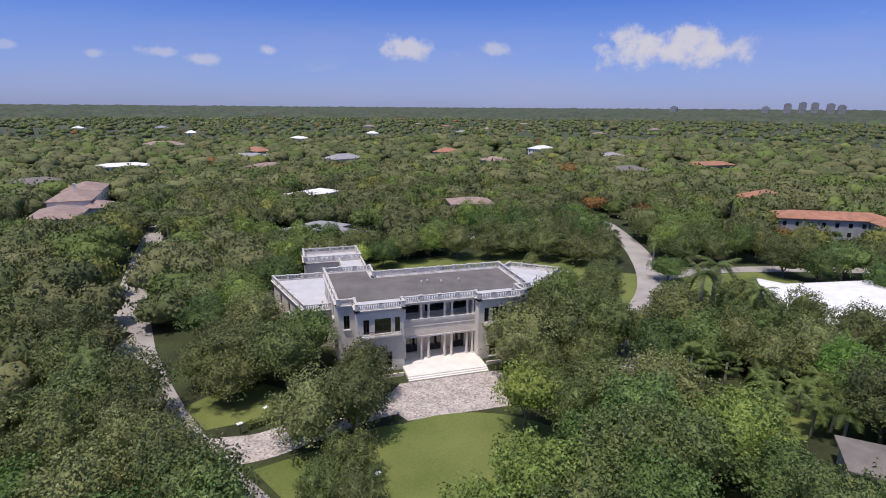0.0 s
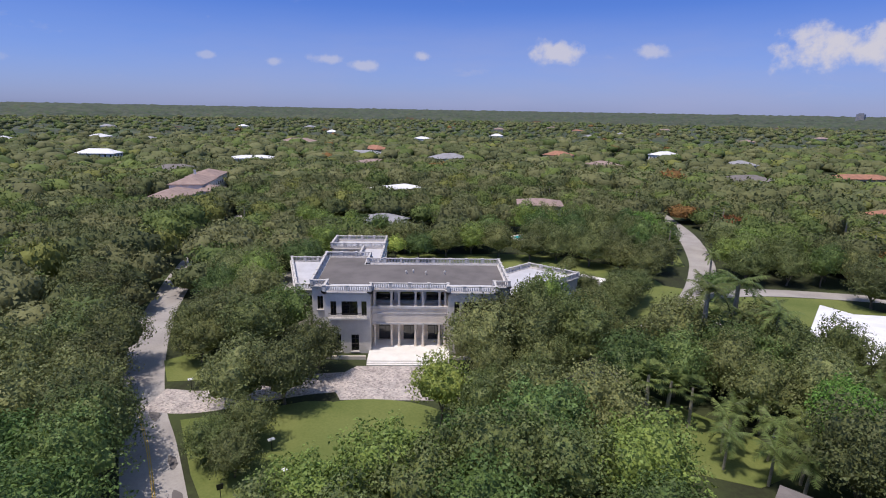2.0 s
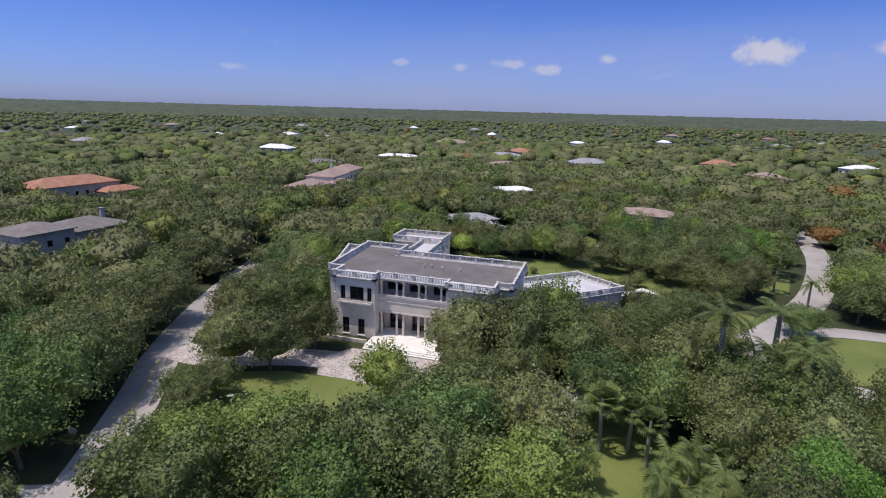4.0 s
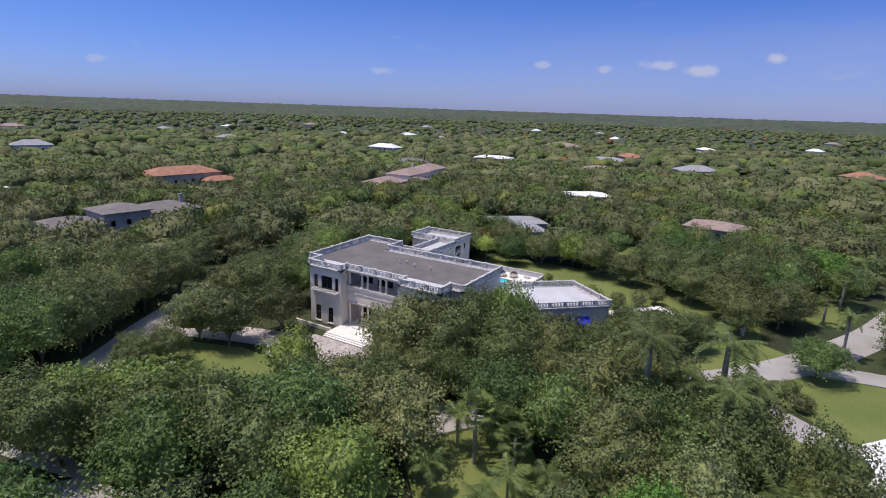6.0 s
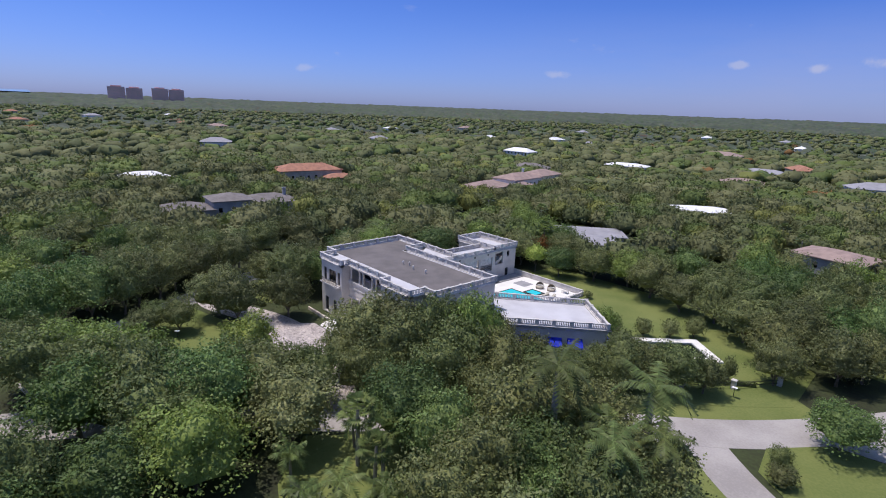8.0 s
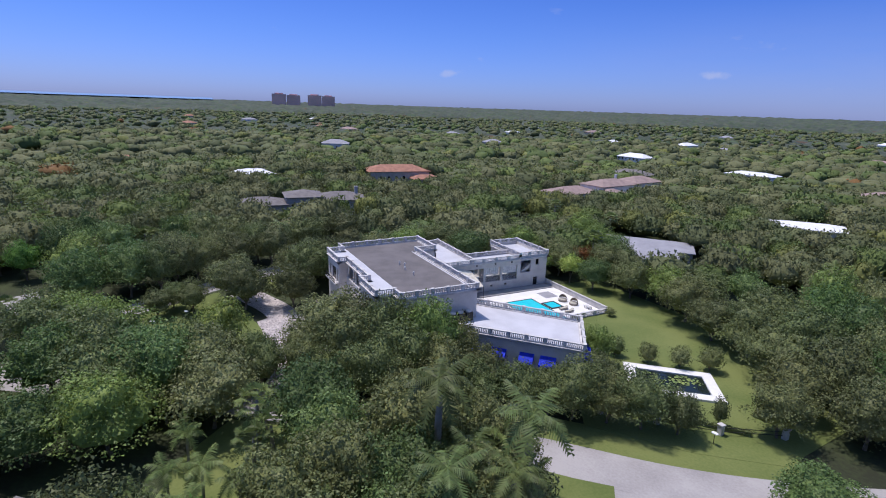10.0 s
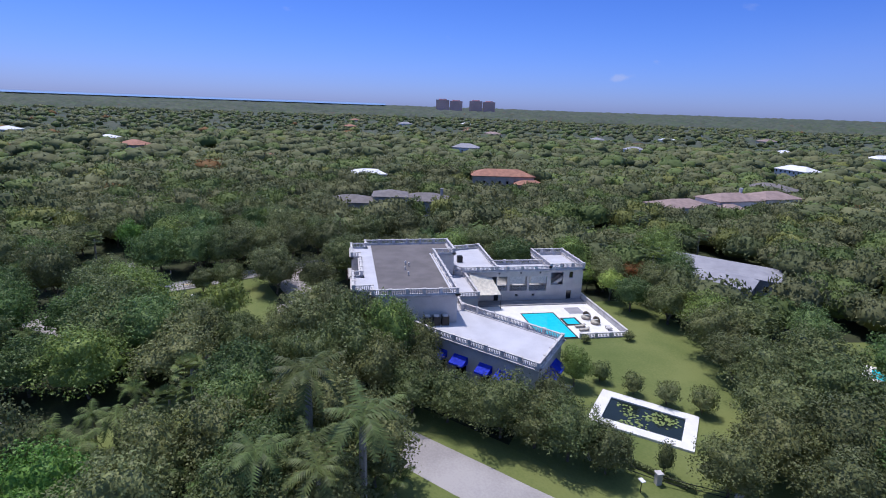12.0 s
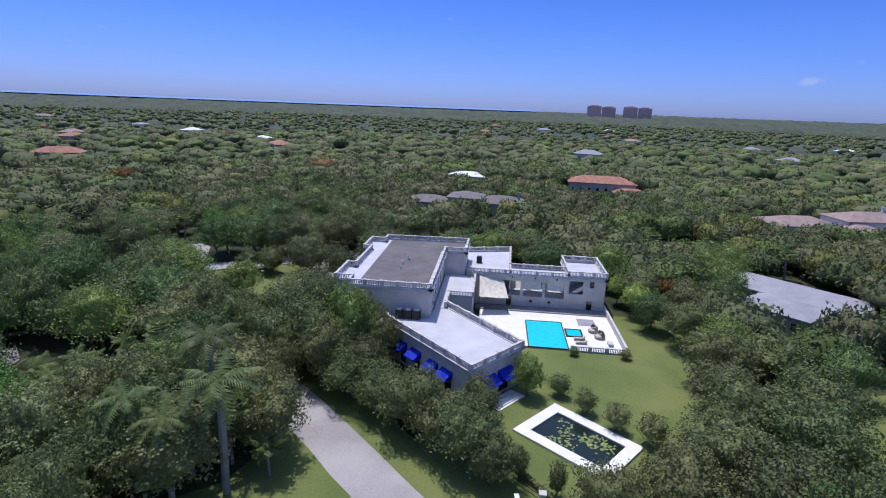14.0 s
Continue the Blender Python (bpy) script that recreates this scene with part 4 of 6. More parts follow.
inner = inset(PD, 1.55)
pond = thing("lily_pond", "rectangular lily pond with a broad white stone rim", "pond")
for i in range(4):
    j = (i + 1) % 4
    bm = bmesh.new()
    prism(bm, [PD[i].xy, PD[j].xy, inner[j].xy, inner[i].xy], 0, 0.34 + 0.003 * (i % 2))
    part("rim", bm, M["terrace"], pond)
bm = bmesh.new()
prism(bm, [p.xy for p in inner], 0, 0.16)
part("water", bm, M["pond"], pond, "dark still water")
rng = random.Random(5)
bm = bmesh.new()
e1, e2 = inner[1] - inner[0], inner[3] - inner[0]
groups = [(rng.uniform(0.12, 0.85), rng.uniform(0.12, 0.9)) for _ in range(9)]
for k in range(170):
    g = rng.choice(groups)
    u, v = g[0] + rng.gauss(0, 0.09), g[1] + rng.gauss(0, 0.07)
    if not (0.04 < u < 0.96 and 0.04 < v < 0.96):
        continue
    c = inner[0] + e1 * u + e2 * v
    r = rng.uniform(0.10, 0.24)
    bm.faces.new([bm.verts.new((c.x + r * math.cos(a), c.y + r * math.sin(a), 0.175 + rng.uniform(0, 0.03))) for a in [0.3 + i_ * 5.7 / 7 for i_ in range(8)]])
tagged(part("lily_pads", bm, M["pad"]), "yellow-green water lily pads on the pond", "water lilies", kind="stuff")

# ---- trees ----
def crown_shell(g, dirs, offset, R, up, down, clumps=1.0):
    """Points and normals of an uneven dome: a broad swell, clumps and twigs along the given directions."""
    def at(d):
        q = d * 1.5 + offset
        k = np.array([0.44 * noise.noise(v) + clumps * (0.30 * noise.noise(v * 2.5) + 0.10 * noise.noise(v * 6.0)) for v in map(Vector, q.tolist())])
        p = d * (0.96 + k)[:, None] * R
        p[:, 2] *= np.where(d[:, 2] > 0, up / R, down / R)
        return p
    s = np.cross(dirs, g.normal(size=dirs.shape))
    s /= np.linalg.norm(s, axis=1)[:, None]
    u = np.cross(dirs, s)
    p0, p1, p2 = at(dirs), at(dirs + s * 0.05), at(dirs + u * 0.05)
    n = np.cross(p1 - p0, p2 - p0)
    n *= np.sign((n * dirs).sum(1))[:, None]
    return p0, n / (np.linalg.norm(n, axis=1)[:, None] + 1e-9)


def crown_arrays(seed, R, H, base, leaves, size, core, ragged=1.0, clumps=1.0, loose=0.36, fill=0.74):
    """A crown: an inner body and leaf sprays on and about an uneven dome. Gives vertices and triangles."""
    g = np.random.default_rng(seed)
    cz = base + (H - base) * 0.40
    up_, down_ = H - cz, (cz - base)
    offset = g.uniform(-40, 40, 3)
    bm = bmesh.new()
    bmesh.ops.create_icosphere(bm, subdivisions=core, radius=1)
    iv = np.array([v.co.normalized()[:] for v in bm.verts])
    fi = np.array([[v.index for v in f.verts] for f in bm.faces])
    bm.free()
    body, _ = crown_shell(g, iv, offset, R, up_, down_, clumps)
    d = g.normal(size=(leaves, 3))
    d[:, 2] = np.where(d[:, 2] < -0.5, -d[:, 2], d[:, 2])
    d /= np.linalg.norm(d, axis=1)[:, None]
    p, n = crown_shell(g, d, offset, R, up_, down_, clumps)
    p *= g.triangular(fill + 0.03, 1.0, 1.0 + 0.09 * ragged, (leaves, 1))
    n = n + g.normal(size=n.shape) * loose + np.array([0, 0, 0.15])
    s = np.cross(n, g.normal(size=n.shape))
    s /= np.linalg.norm(s, axis=1)[:, None]
    u = np.cross(n, s)
    u /= np.linalg.norm(u, axis=1)[:, None]
    z = size * g.uniform(0.55, 1.4, (leaves, 1))
    spray = np.stack([p - s * z * 0.55, p + s * z * 0.55, p + u * z * 1.1], 1).reshape(-1, 3)
    V = np.concatenate([body * fill, spray]) + np.array([0, 0, cz])
    F = np.concatenate([fi, np.arange(leaves * 3).reshape(-1, 3) + len(body)])
    return V, F


def crown_mesh(name, seed, R, H, base, leaves, size, mat, core=3):
    V, F = crown_arrays(seed, R, H, base, leaves, size, core, 1.7)
    return raw(name, V.tolist(), F.tolist(), mat, True)


def trunk_mesh(seed, R, H, base, r0, stems=1):
    g = random.Random(seed)
    bm = bmesh.new()
    fork = base * g.uniform(0.55, 0.8)
    for s_ in range(stems):
        bx, by = (g.uniform(-0.5, 0.5), g.uniform(-0.5, 0.5)) if stems > 1 else (0, 0)
        a0 = Vector((bx, by, 0))
        a1 = Vector((bx * 2 + g.uniform(-0.2, 0.2), by * 2 + g.uniform(-0.2, 0.2), fork))
        tube(bm, a0 - Vector((0, 0, 0.1)), a1, r0 / math.sqrt(stems), r0 * 0.72 / math.sqrt(stems), 7)
        for k in range(5 if stems == 1 else 2):
            a = k * 1.257 + g.uniform(-0.4, 0.4) + s_
            mid = a1 + Vector((math.cos(a) * R * 0.3, math.sin(a) * R * 0.3, (H - fork) * 0.35))
            tip = a1 + Vector((math.cos(a) * R * 0.62, math.sin(a) * R * 0.62, (H - fork) * 0.62))
            tube(bm, a1 - Vector((0, 0, 0.1)), mid, r0 * 0.5, r0 * 0.33, 6)
            tube(bm, mid, tip, r0 * 0.33, r0 * 0.1, 5)
    return mesh_of("trunk", bm, M["bark"])


KINDS = {}


def make_kind(key, count, mat, label, leaves, size, R=4.6, H=9.0, base=2.2, stems=1, r0=0.28, core=3):
    KINDS[key] = [(trunk_mesh(sum(map(ord, key)) + i, R, H, base, r0, stems), crown_mesh("crown", sum(map(ord, key)) * 7 + i, R, H, base, leaves, size, M[mat], core), label) for i in range(count)]


make_kind("oak", 6, "oak", "spreading live oak with dense grey-green crown", 5200, 0.25, R=5.0, H=10.0)
make_kind("green", 4, "green", "broad tree with bright green leaves", 5000, 0.25, R=5.0, H=10.0, base=2.5)
make_kind("lime", 2, "lime", "young tree with yellow-green clumped leaves", 2600, 0.20, R=3.0, H=6.6, base=2.6, r0=0.16)
make_kind("wild", 5, "oak", "wild spreading tree with dense green crown", 3700, 0.265, R=5.0, H=10.0)
make_kind("wild_green", 4, "green", "wild broad tree with fresh green leaves", 3600, 0.265, R=5.0, H=10.0, base=2.5)
make_kind("bush", 2, "oak", "small clipped tree on the lawn", 1300, 0.13, R=1.5, H=3.4, base=0.4, r0=0.09)
make_kind("rust", 2, "rust", "tree with red-orange flowers in its crown", 2600, 0.24, R=4.0, H=7.5)
TREES = []


def tree(key, x, y, r=None, h=None, turn=None):
    g = random.Random(round(x * 31 + y * 57))
    tr_, cr, label = KINDS[key][g.randrange(len(KINDS[key]))]
    base_r = {"lime": 3.0, "bush": 1.5, "rust": 4.0}.get(key, 5.0)
    base_h = {"lime": 6.6, "bush": 3.4, "rust": 7.5}.get(key, 10.0)
    sx = (r or base_r * g.uniform(0.8, 1.15)) / base_r
    sz = (h or base_h * g.uniform(0.8, 1.15)) / base_h
    th = thing("tree", label, "tree", "trees", at=pose(x, y, 0, 0, 0, g.uniform(0, 360)) @ Matrix.Diagonal((sx, sx, sz, 1)))
    for nm, me in (("trunk", tr_), ("crown", cr)):
        o = new(nm, me)
        o.parent = th
    TREES.append((x, y, r or base_r * sx))
    return th


def frond(V, F, g, root, az, length, droop, rise, leaflets=16, width=0.58):
    """One pinnate frond: an arching midrib with leaflets either side."""
    d = np.array([math.cos(az), math.sin(az), 0])
    s = np.array([-math.sin(az), math.cos(az), 0])
    pts = []
    for k in range(leaflets + 1):
        t = k / leaflets
        pts.append(np.array(root) + d * length * (t - 0.18 * t * t) + np.array([0, 0, rise * t - droop * t * t]))
    for k in range(1, leaflets + 1):
        t = k / leaflets
        w = width * (0.35 + 1.0 * math.sin(math.pi * min(0.98, t * 0.85 + 0.12)))
        a, b = pts[k - 1], pts[k]
        for sg in (-1, 1):
            tip = a * 0.4 + b * 0.6 + sg * s * w + d * w * 0.5 + np.array([0, 0, -w * g.uniform(0.25, 0.6)])
            o = len(V)
            V += [a.tolist(), b.tolist(), tip.tolist()]
            F.append([o, o + 1, o + 2])


def palm_mesh(seed, H, n, length, droop, rise):
    g = np.random.default_rng(seed)
    V, F = [], []
    for k in range(n):
        q = k / n
        frond(V, F, g, (0, 0, H), k * 2.4 + g.uniform(-0.3, 0.3), length * g.uniform(0.85, 1.1), droop * (0.4 + 1.1 * q) * g.uniform(0.8, 1.2), rise * (1.25 - 1.3 * q))
    return raw("crown", V, F, M["frond"])


def fan_mesh(seed, H, n):
    g = np.random.default_rng(seed)
    V, F = [], []
    for k in range(n):
        az, el = k * 2.4, 1.25 - 1.9 * k / n
        d = np.array([math.cos(az) * math.cos(el), math.sin(az) * math.cos(el), math.sin(el)])
        c = np.array([0, 0, H]) + d * 1.2
        s = np.array([-math.sin(az), math.cos(az), 0])
        u = np.cross(s, d)
        for j in range(11):
            a = -1.5 + 3.0 * j / 10
            tip = c + (d * math.cos(a) + s * math.sin(a)) * 0.95 * g.uniform(0.85, 1.1) - u * 0.1 - np.array([0, 0, 0.25])
            e1_ = c + (d * math.cos(a - 0.14) + s * math.sin(a - 0.14)) * 0.5
            e2_ = c + (d * math.cos(a + 0.14) + s * math.sin(a + 0.14)) * 0.5
            o = len(V)
            V += [c.tolist(), e1_.tolist(), tip.tolist(), e2_.tolist()]
            F.append([o, o + 1, o + 2, o + 3])
    return raw("crown", V, F, M["frond"])


def palm_trunk(H, r):
    bm = bmesh.new()
    n = 6
    for k in range(n):
        z0, z1 = -0.1 + (H + 0.1) * k / n, -0.1 + (H + 0.1) * (k + 1) / n
        f = lambda t: r * (1.15 - 0.35 * t + 0.2 * math.sin(t * 3.1))
        tube(bm, (0.25 * math.sin(k / n), 0, z0), (0.25 * math.sin((k + 1) / n), 0, z1), f(k / n), f((k + 1) / n), 8, False)
    return mesh_of("trunk", bm, M["palm_bark"])


PALMS = {"royal": [(palm_trunk(10.5, 0.26), palm_mesh(1, 10.5, 16, 3.6, 2.6, 1.8), "tall royal palm with arching feathery fronds"), (palm_trunk(9, 0.24), palm_mesh(2, 9, 15, 3.4, 2.4, 1.9), "tall royal palm with arching feathery fronds")],
         "feather": [(palm_trunk(5, 0.13), palm_mesh(3, 5, 13, 2.6, 1.8, 1.7), "slim feather palm with drooping fronds"), (palm_trunk(4, 0.13), palm_mesh(4, 4, 14, 2.4, 1.5, 1.8), "slim feather palm with drooping fronds")],
         "fan": [(palm_trunk(5.5, 0.17), fan_mesh(5, 5.5, 26), "fan palm with pale stiff leaves"), (palm_trunk(4.6, 0.17), fan_mesh(6, 4.6, 24), "fan palm with pale stiff leaves")]}


def palm(key, x, y, s=1.0):
    g = random.Random(round(x * 13 + y * 71))
    tr_, cr, label = PALMS[key][g.randrange(2)]
    th = thing("palm", label, "palm tree", "palms", at=pose(x, y, 0, 0, 0, g.uniform(0, 360)) @ Matrix.Scale(s * (0.82 if key == "feather" else 1.0), 4))
    for nm, me in (("trunk", tr_), ("crown", cr)):
        o = new(nm, me)
        o.parent = th
    TREES.append((x, y, 1.8))


# trees whose place is known, about the house
for row in (("oak", 4.0, 58.4, 4.6, 8.4), ("oak", -15.0, 60.5, 4.4, 9.0), ("oak", -11.0, 52.4, 4.2, 8.8), ("oak", 90.5, 57.6, 4.2, 9.0), ("oak", -6.2, 45.4, 4.4, 10), ("oak", -17.4, 69, 4.6, 9.6), ("oak", 48.0, 79.8, 4.4, 11.4), ("oak", 44.4, 74.0, 4.0, 11.2), ("oak", 79, 70.4, 5.0, 9.6), ("oak", 9.4, 59.6, 4.6, 8.8), ("oak", 12.0, 68.0, 4.0, 8.0), ("oak", 4.6, 47.5, 2.6, 5.0), ("oak", -2, 150, 4.6, 8.6), ("oak", 6, 148.5, 4.6, 8.6), ("green", 14, 147, 4.4, 8.2), ("oak", -8, 157, 4.6, 8.6), ("oak", 2, 143, 4.6, 8.6), ("oak", 20, 143, 4.2, 7.6), ("oak", -4, 78, 5, 9), ("oak", 1.5, 74, 5, 9.5), ("green", 4.5, 80, 4.4, 9), ("oak", -3, 90, 5, 9),
            ("oak", -6.0, 71.5, 4.0, 7.2), ("oak", -10.2, 77.5, 3.2, 6.6), ("oak", -8, 83.5, 4.0, 7.2), ("green", -10.5, 94, 4.6, 8.2), ("oak", -6, 99, 5, 9), ("oak", -12, 105, 4.8, 8.6), ("oak", -8, 110, 5.5, 9), ("green", 0, 113, 5, 9), ("oak", 3, 127, 5, 9),
            ("oak", 35.6, 68.8, 5.2, 10.2), ("oak", 39.4, 71.0, 5.0, 10.6), ("oak", 45.0, 76.4, 3.8, 10.6), ("oak", 47.6, 84.0, 3.4, 8.2), ("oak", 43.4, 70.5, 5.4, 10.4), ("oak", 49.4, 76, 5.4, 10.2), ("oak", 45.0, 80.6, 4.0, 9.8), ("oak", 55, 84, 3.4, 7.4), ("green", 55.7, 60.8, 4.6, 9.6), 
            ("lime", 29.8, 54.0, 3.5, 9.0), ("oak", 40, 51.5, 5.4, 9), ("oak", 48, 51, 5.0, 9), ("green", 34, 42.5, 5.0, 9), ("oak", 25.0, 38.8, 5.4, 9.8), ("oak", 41, 40, 5.4, 9.4), ("oak", 18.4, 35, 4.8, 9.2), ("oak", 7.6, 50.5, 2.9, 5.6),
            ("oak", 8, 45, 2.6, 5), ("green", 33, 33, 5.2, 9.5), ("oak", 49, 40.5, 5.2, 9), ("oak", 64.5, 69.5, 5.8, 10), ("green", 71, 66, 4.6, 9), ("oak", 71, 76.5, 4.2, 8.5), ("oak", 58, 71, 3.2, 7),
            ("oak", 60.2, 86.2, 3.2, 6.4), ("oak", 64.2, 92, 4.0, 7.6), ("oak", 69.6, 98.4, 3.8, 7), ("oak", 61.4, 93.0, 2.6, 5.2), ("oak", 57.6, 82.0, 3.6, 6.8), ("oak", 66.8, 95.4, 3.4, 6.4), ("oak", 62.4, 89.4, 3.0, 5.6), ("oak", 72.4, 101.6, 2.8, 5.4), ("oak", 53.4, 106.2, 2.4, 5.6), ("oak", 60.8, 99.6, 2.8, 5.4),
            ("bush", 52.6, 110.6, 1.5, 3.1), ("bush", 56.6, 113.6, 1.5, 3.4), ("bush", 60, 116.8, 1.6, 3.6), ("bush", 62.6, 120.4, 1.8, 4), ("bush", 70.6, 104.6, 0.9, 3.6), ("bush", 73.2, 108.2, 1.0, 3.8), ("bush", 39.2, 114.4, 0.9, 1.5), ("bush", 39.2, 122.6, 1.0, 1.7),
            ("oak", 47, 134, 5, 8.5), ("oak", 55, 131, 4.2, 7), ("oak", 62, 130.5, 4.8, 8.5), ("oak", 69, 125.5, 4.6, 8), ("oak", 75, 119.5, 4.2, 7.6), ("oak", 78, 112.5, 3.6, 7), ("oak", 59, 140, 5.4, 9), ("oak", 68, 136, 5.2, 9), ("oak", 77, 128, 5, 9), ("oak", 40, 137, 4.6, 8),
            ("oak", 33, 134, 4.4, 8), ("green", 26, 130, 3.6, 7), ("lime", 20, 128.5, 2.6, 6.5), ("oak", 14, 130, 4.4, 8), ("rust", 14.2, 137.4, 3.6, 6.6), ("rust", 124, 158, 4.6, 7.4), ("rust", -92, -56, 5, 9), ("lime", 13, 126.6, 2.2, 6), ("oak", 22, 137, 4.6, 8), ("oak", 84, 120, 4.4, 8), ("green", 88.8, 101.2, 4.2, 5.8),
            ("bush", 85.2, 91.6, 1.4, 2.6), ("bush", 86.4, 88.4, 1.6, 2.4), ("oak", -14.6, 56.2, 4.0, 8.6), ("oak", -8.6, 48.2, 4.6, 10), ("green", -5.6, 40.2, 4.6, 10), ("green", -1.8, 32.4, 4.6, 10), ("oak", -21.6, 66.5, 4.8, 9), ("oak", -27, 79, 4.8, 9), ("oak", -21.5, 58, 5, 9.5), ("oak", -16.5, 48.5, 5, 9.5), ("green", -12, 40.5, 5, 9.5), ("green", -7, 32.5, 5, 9.5), ("oak", -32, 91, 5, 9), ("oak", 68, 75, 3.8, 8.5), ("green", 74.5, 64, 4, 8), ("oak", 80, 67, 3.6, 8.5), ("oak", 55, 72, 3.2, 7), ("oak", 41, 57.5, 3.4, 7.5), ("oak", 46.5, 63.8, 3.0, 7),
            ("oak", 33.5, 39.5, 5.2, 10.5), ("oak", 27, 36.5, 5, 10), ("green", 40.5, 45.5, 4.8, 10.5), ("oak", 34.5, 50.5, 3.6, 8), ("oak", 20, 31, 5, 9.5), ("oak", 15.5, 30.5, 4.4, 9), ("green", 62, 61.5, 4.4, 9), ("oak", 68.5, 61, 4.6, 9), ("oak", 54, 78.4, 4, 9), ("oak", 51.5, 70, 4.4, 9.5), ("oak", 37, 64.4, 3.2, 7), ("oak", 43.5, 62.8, 3.2, 7.5), ("oak", 36, 58.2, 2.6, 6), ("oak", 75, 66, 4.2, 8.5), ("oak", 79, 64, 4.4, 9), ("oak", 70, 55, 4.4, 8.5), ("oak", 77, 55, 4.6, 9)):
    key_, x_, y_, r_, h_ = row
    tree(key_, x_, y_, r_, h_)
for row in (("royal", 77.4, 75.2, 1.38), ("royal", 69.6, 69.8, 1.25), ("royal", 78.4, 66.3, 1.0), ("feather", 66, 41, 1.4), ("feather", 64, 43.4, 1.3), ("feather", 67.5, 43.5, 1.4), ("royal", 75.5, 70.5, 1.0), ("royal", 80.5, 71.5, 0.95), ("fan", 55.5, 55, 1.2), ("fan", 58.6, 56.2, 1.15), ("fan", 60.4, 53.8, 1.0), ("feather", 62, 49, 1.2), ("feather", 64.5, 52, 1.1), ("feather", 66.5, 47.5, 1.2),
            ("feather", 60.6, 46, 1.1), ("feather", 68.6, 52.6, 1.1), ("feather", 52.6, 56.4, 1.1), ("feather", 54, 48, 1.2), ("feather", 70.5, 48.5, 1.25), ("feather", 45, 46, 1.1), ("fan", 73, 73.6, 1.2), ("feather", 74.4, 78.4, 1.1), ("feather", 70, 70.6, 1.4), ("feather", 72.6, 57, 1.3), ("feather", 75.5, 61.5, 1.2), ("royal", 93, 112, 0.8), ("feather", 80, 57, 1.2), ("feather", 83.5, 59, 1.3), ("feather", 82, 52.5, 1.2), ("feather", 86, 60.5, 1.2), ("feather", 84.6, 55, 1.3), ("feather", 81.4, 62.5, 1.2), ("feather", 88, 57, 1.2)):
    palm(*row)

# ---- neighbouring houses ----
HOUSES = []


def hip(bm, w, d, z, rise, eave=0.6, ridge=None):
    """A hipped roof over a w by d rectangle."""
    w2, d2 = w / 2 + eave, d / 2 + eave
    k = min(w2, d2) * 0.98
    rx, ry = (w2 - k, 0) if w >= d else (0, d2 - k)
    lo = [bm.verts.new((x * w2, y * d2, z)) for x, y in ((-1, -1), (1, -1), (1, 1), (-1, 1))]
    lo2 = [bm.verts.new((x * w2, y * d2, z + 0.22)) for x, y in ((-1, -1), (1, -1), (1, 1), (-1, 1))]
    a, b = bm.verts.new((-rx, -ry, z + rise)), bm.verts.new((rx, ry, z + rise))
    bm.faces.new(lo[::-1])
    for i in range(4):
        bm.faces.new((lo[i], lo[(i + 1) % 4], lo2[(i + 1) % 4], lo2[i]))
    if w >= d:
        for f in ((lo2[0], lo2[1], b, a), (lo2[2], lo2[3], a, b), (lo2[1], lo2[2], b), (lo2[3], lo2[0], a)):
            bm.faces.new(f)
    else:
        for f in ((lo2[1], lo2[2], b, a), (lo2[3], lo2[0], a, b), (lo2[0], lo2[1], a), (lo2[2], lo2[3], b)):
            bm.faces.new(f)


def house(x, y, turn, blocks, walls, roof, label, chimney=None, z=0.0, keep=True, open_to=None):
    """A house of blocks (dx, dy, w, d, h, rise), each with hipped roof and windows on all sides."""
    th = thing("house", label, "house", "neighbouring houses", at=pose(x, y, z, 0, 0, turn))
    for dx, dy, w, d, h, rise in blocks:
        bm = bmesh.new()
        box(bm, dx - w / 2, dx + w / 2, dy - d / 2, dy + d / 2, 0, h)
        part("wall", bm, M[walls], th)
        bm = bmesh.new()
        hip(bm, w, d, h, rise)
        ob = part("roof", bm, M[roof], th)
        ob.location = (dx, dy, 0)
        if not keep:
            continue
        for lvl in range(max(1, int(h // 2.9))):
            zc = 1.0 + 2.9 * lvl
            for side in range(4):
                L = w if side % 2 == 0 else d
                for k in range(max(1, int(L // 3.6))):
                    u = -L / 2 + (k + 0.5) * L / max(1, int(L // 3.6))
                    bm = bmesh.new()
                    e0 = 0.03
                    if side == 0:
                        box(bm, dx + u - 0.55, dx + u + 0.55, dy - d / 2 - e0, dy - d / 2 + 0.1, zc, zc + 1.4)
                    elif side == 2:
                        box(bm, dx + u - 0.55, dx + u + 0.55, dy + d / 2 - 0.1, dy + d / 2 + e0, zc, zc + 1.4)
                    elif side == 1:
                        box(bm, dx + w / 2 - 0.1, dx + w / 2 + e0, dy + u - 0.55, dy + u + 0.55, zc, zc + 1.4)
                    else:
                        box(bm, dx - w / 2 - e0, dx - w / 2 + 0.1, dy + u - 0.55, dy + u + 0.55, zc, zc + 1.4)
                    part("window", bm, M["glass"], th)
    if chimney:
        bm = bmesh.new()
        cx, cy, top = chimney
        box(bm, cx - 0.5, cx + 0.5, cy - 0.4, cy + 0.4, 2, top)
        box(bm, cx - 0.62, cx + 0.62, cy - 0.52, cy + 0.52, top, top + 0.2)
        part("chimney", bm, M[walls], th)
    ca, sa = math.cos(radians(turn)), math.sin(radians(turn))
    for dx, dy, w, d, h, rise in blocks:
        HOUSES.append((x + dx * ca - dy * sa, y + dx * sa + dy * ca, math.hypot(w, d) * 0.46, open_to))
    return th


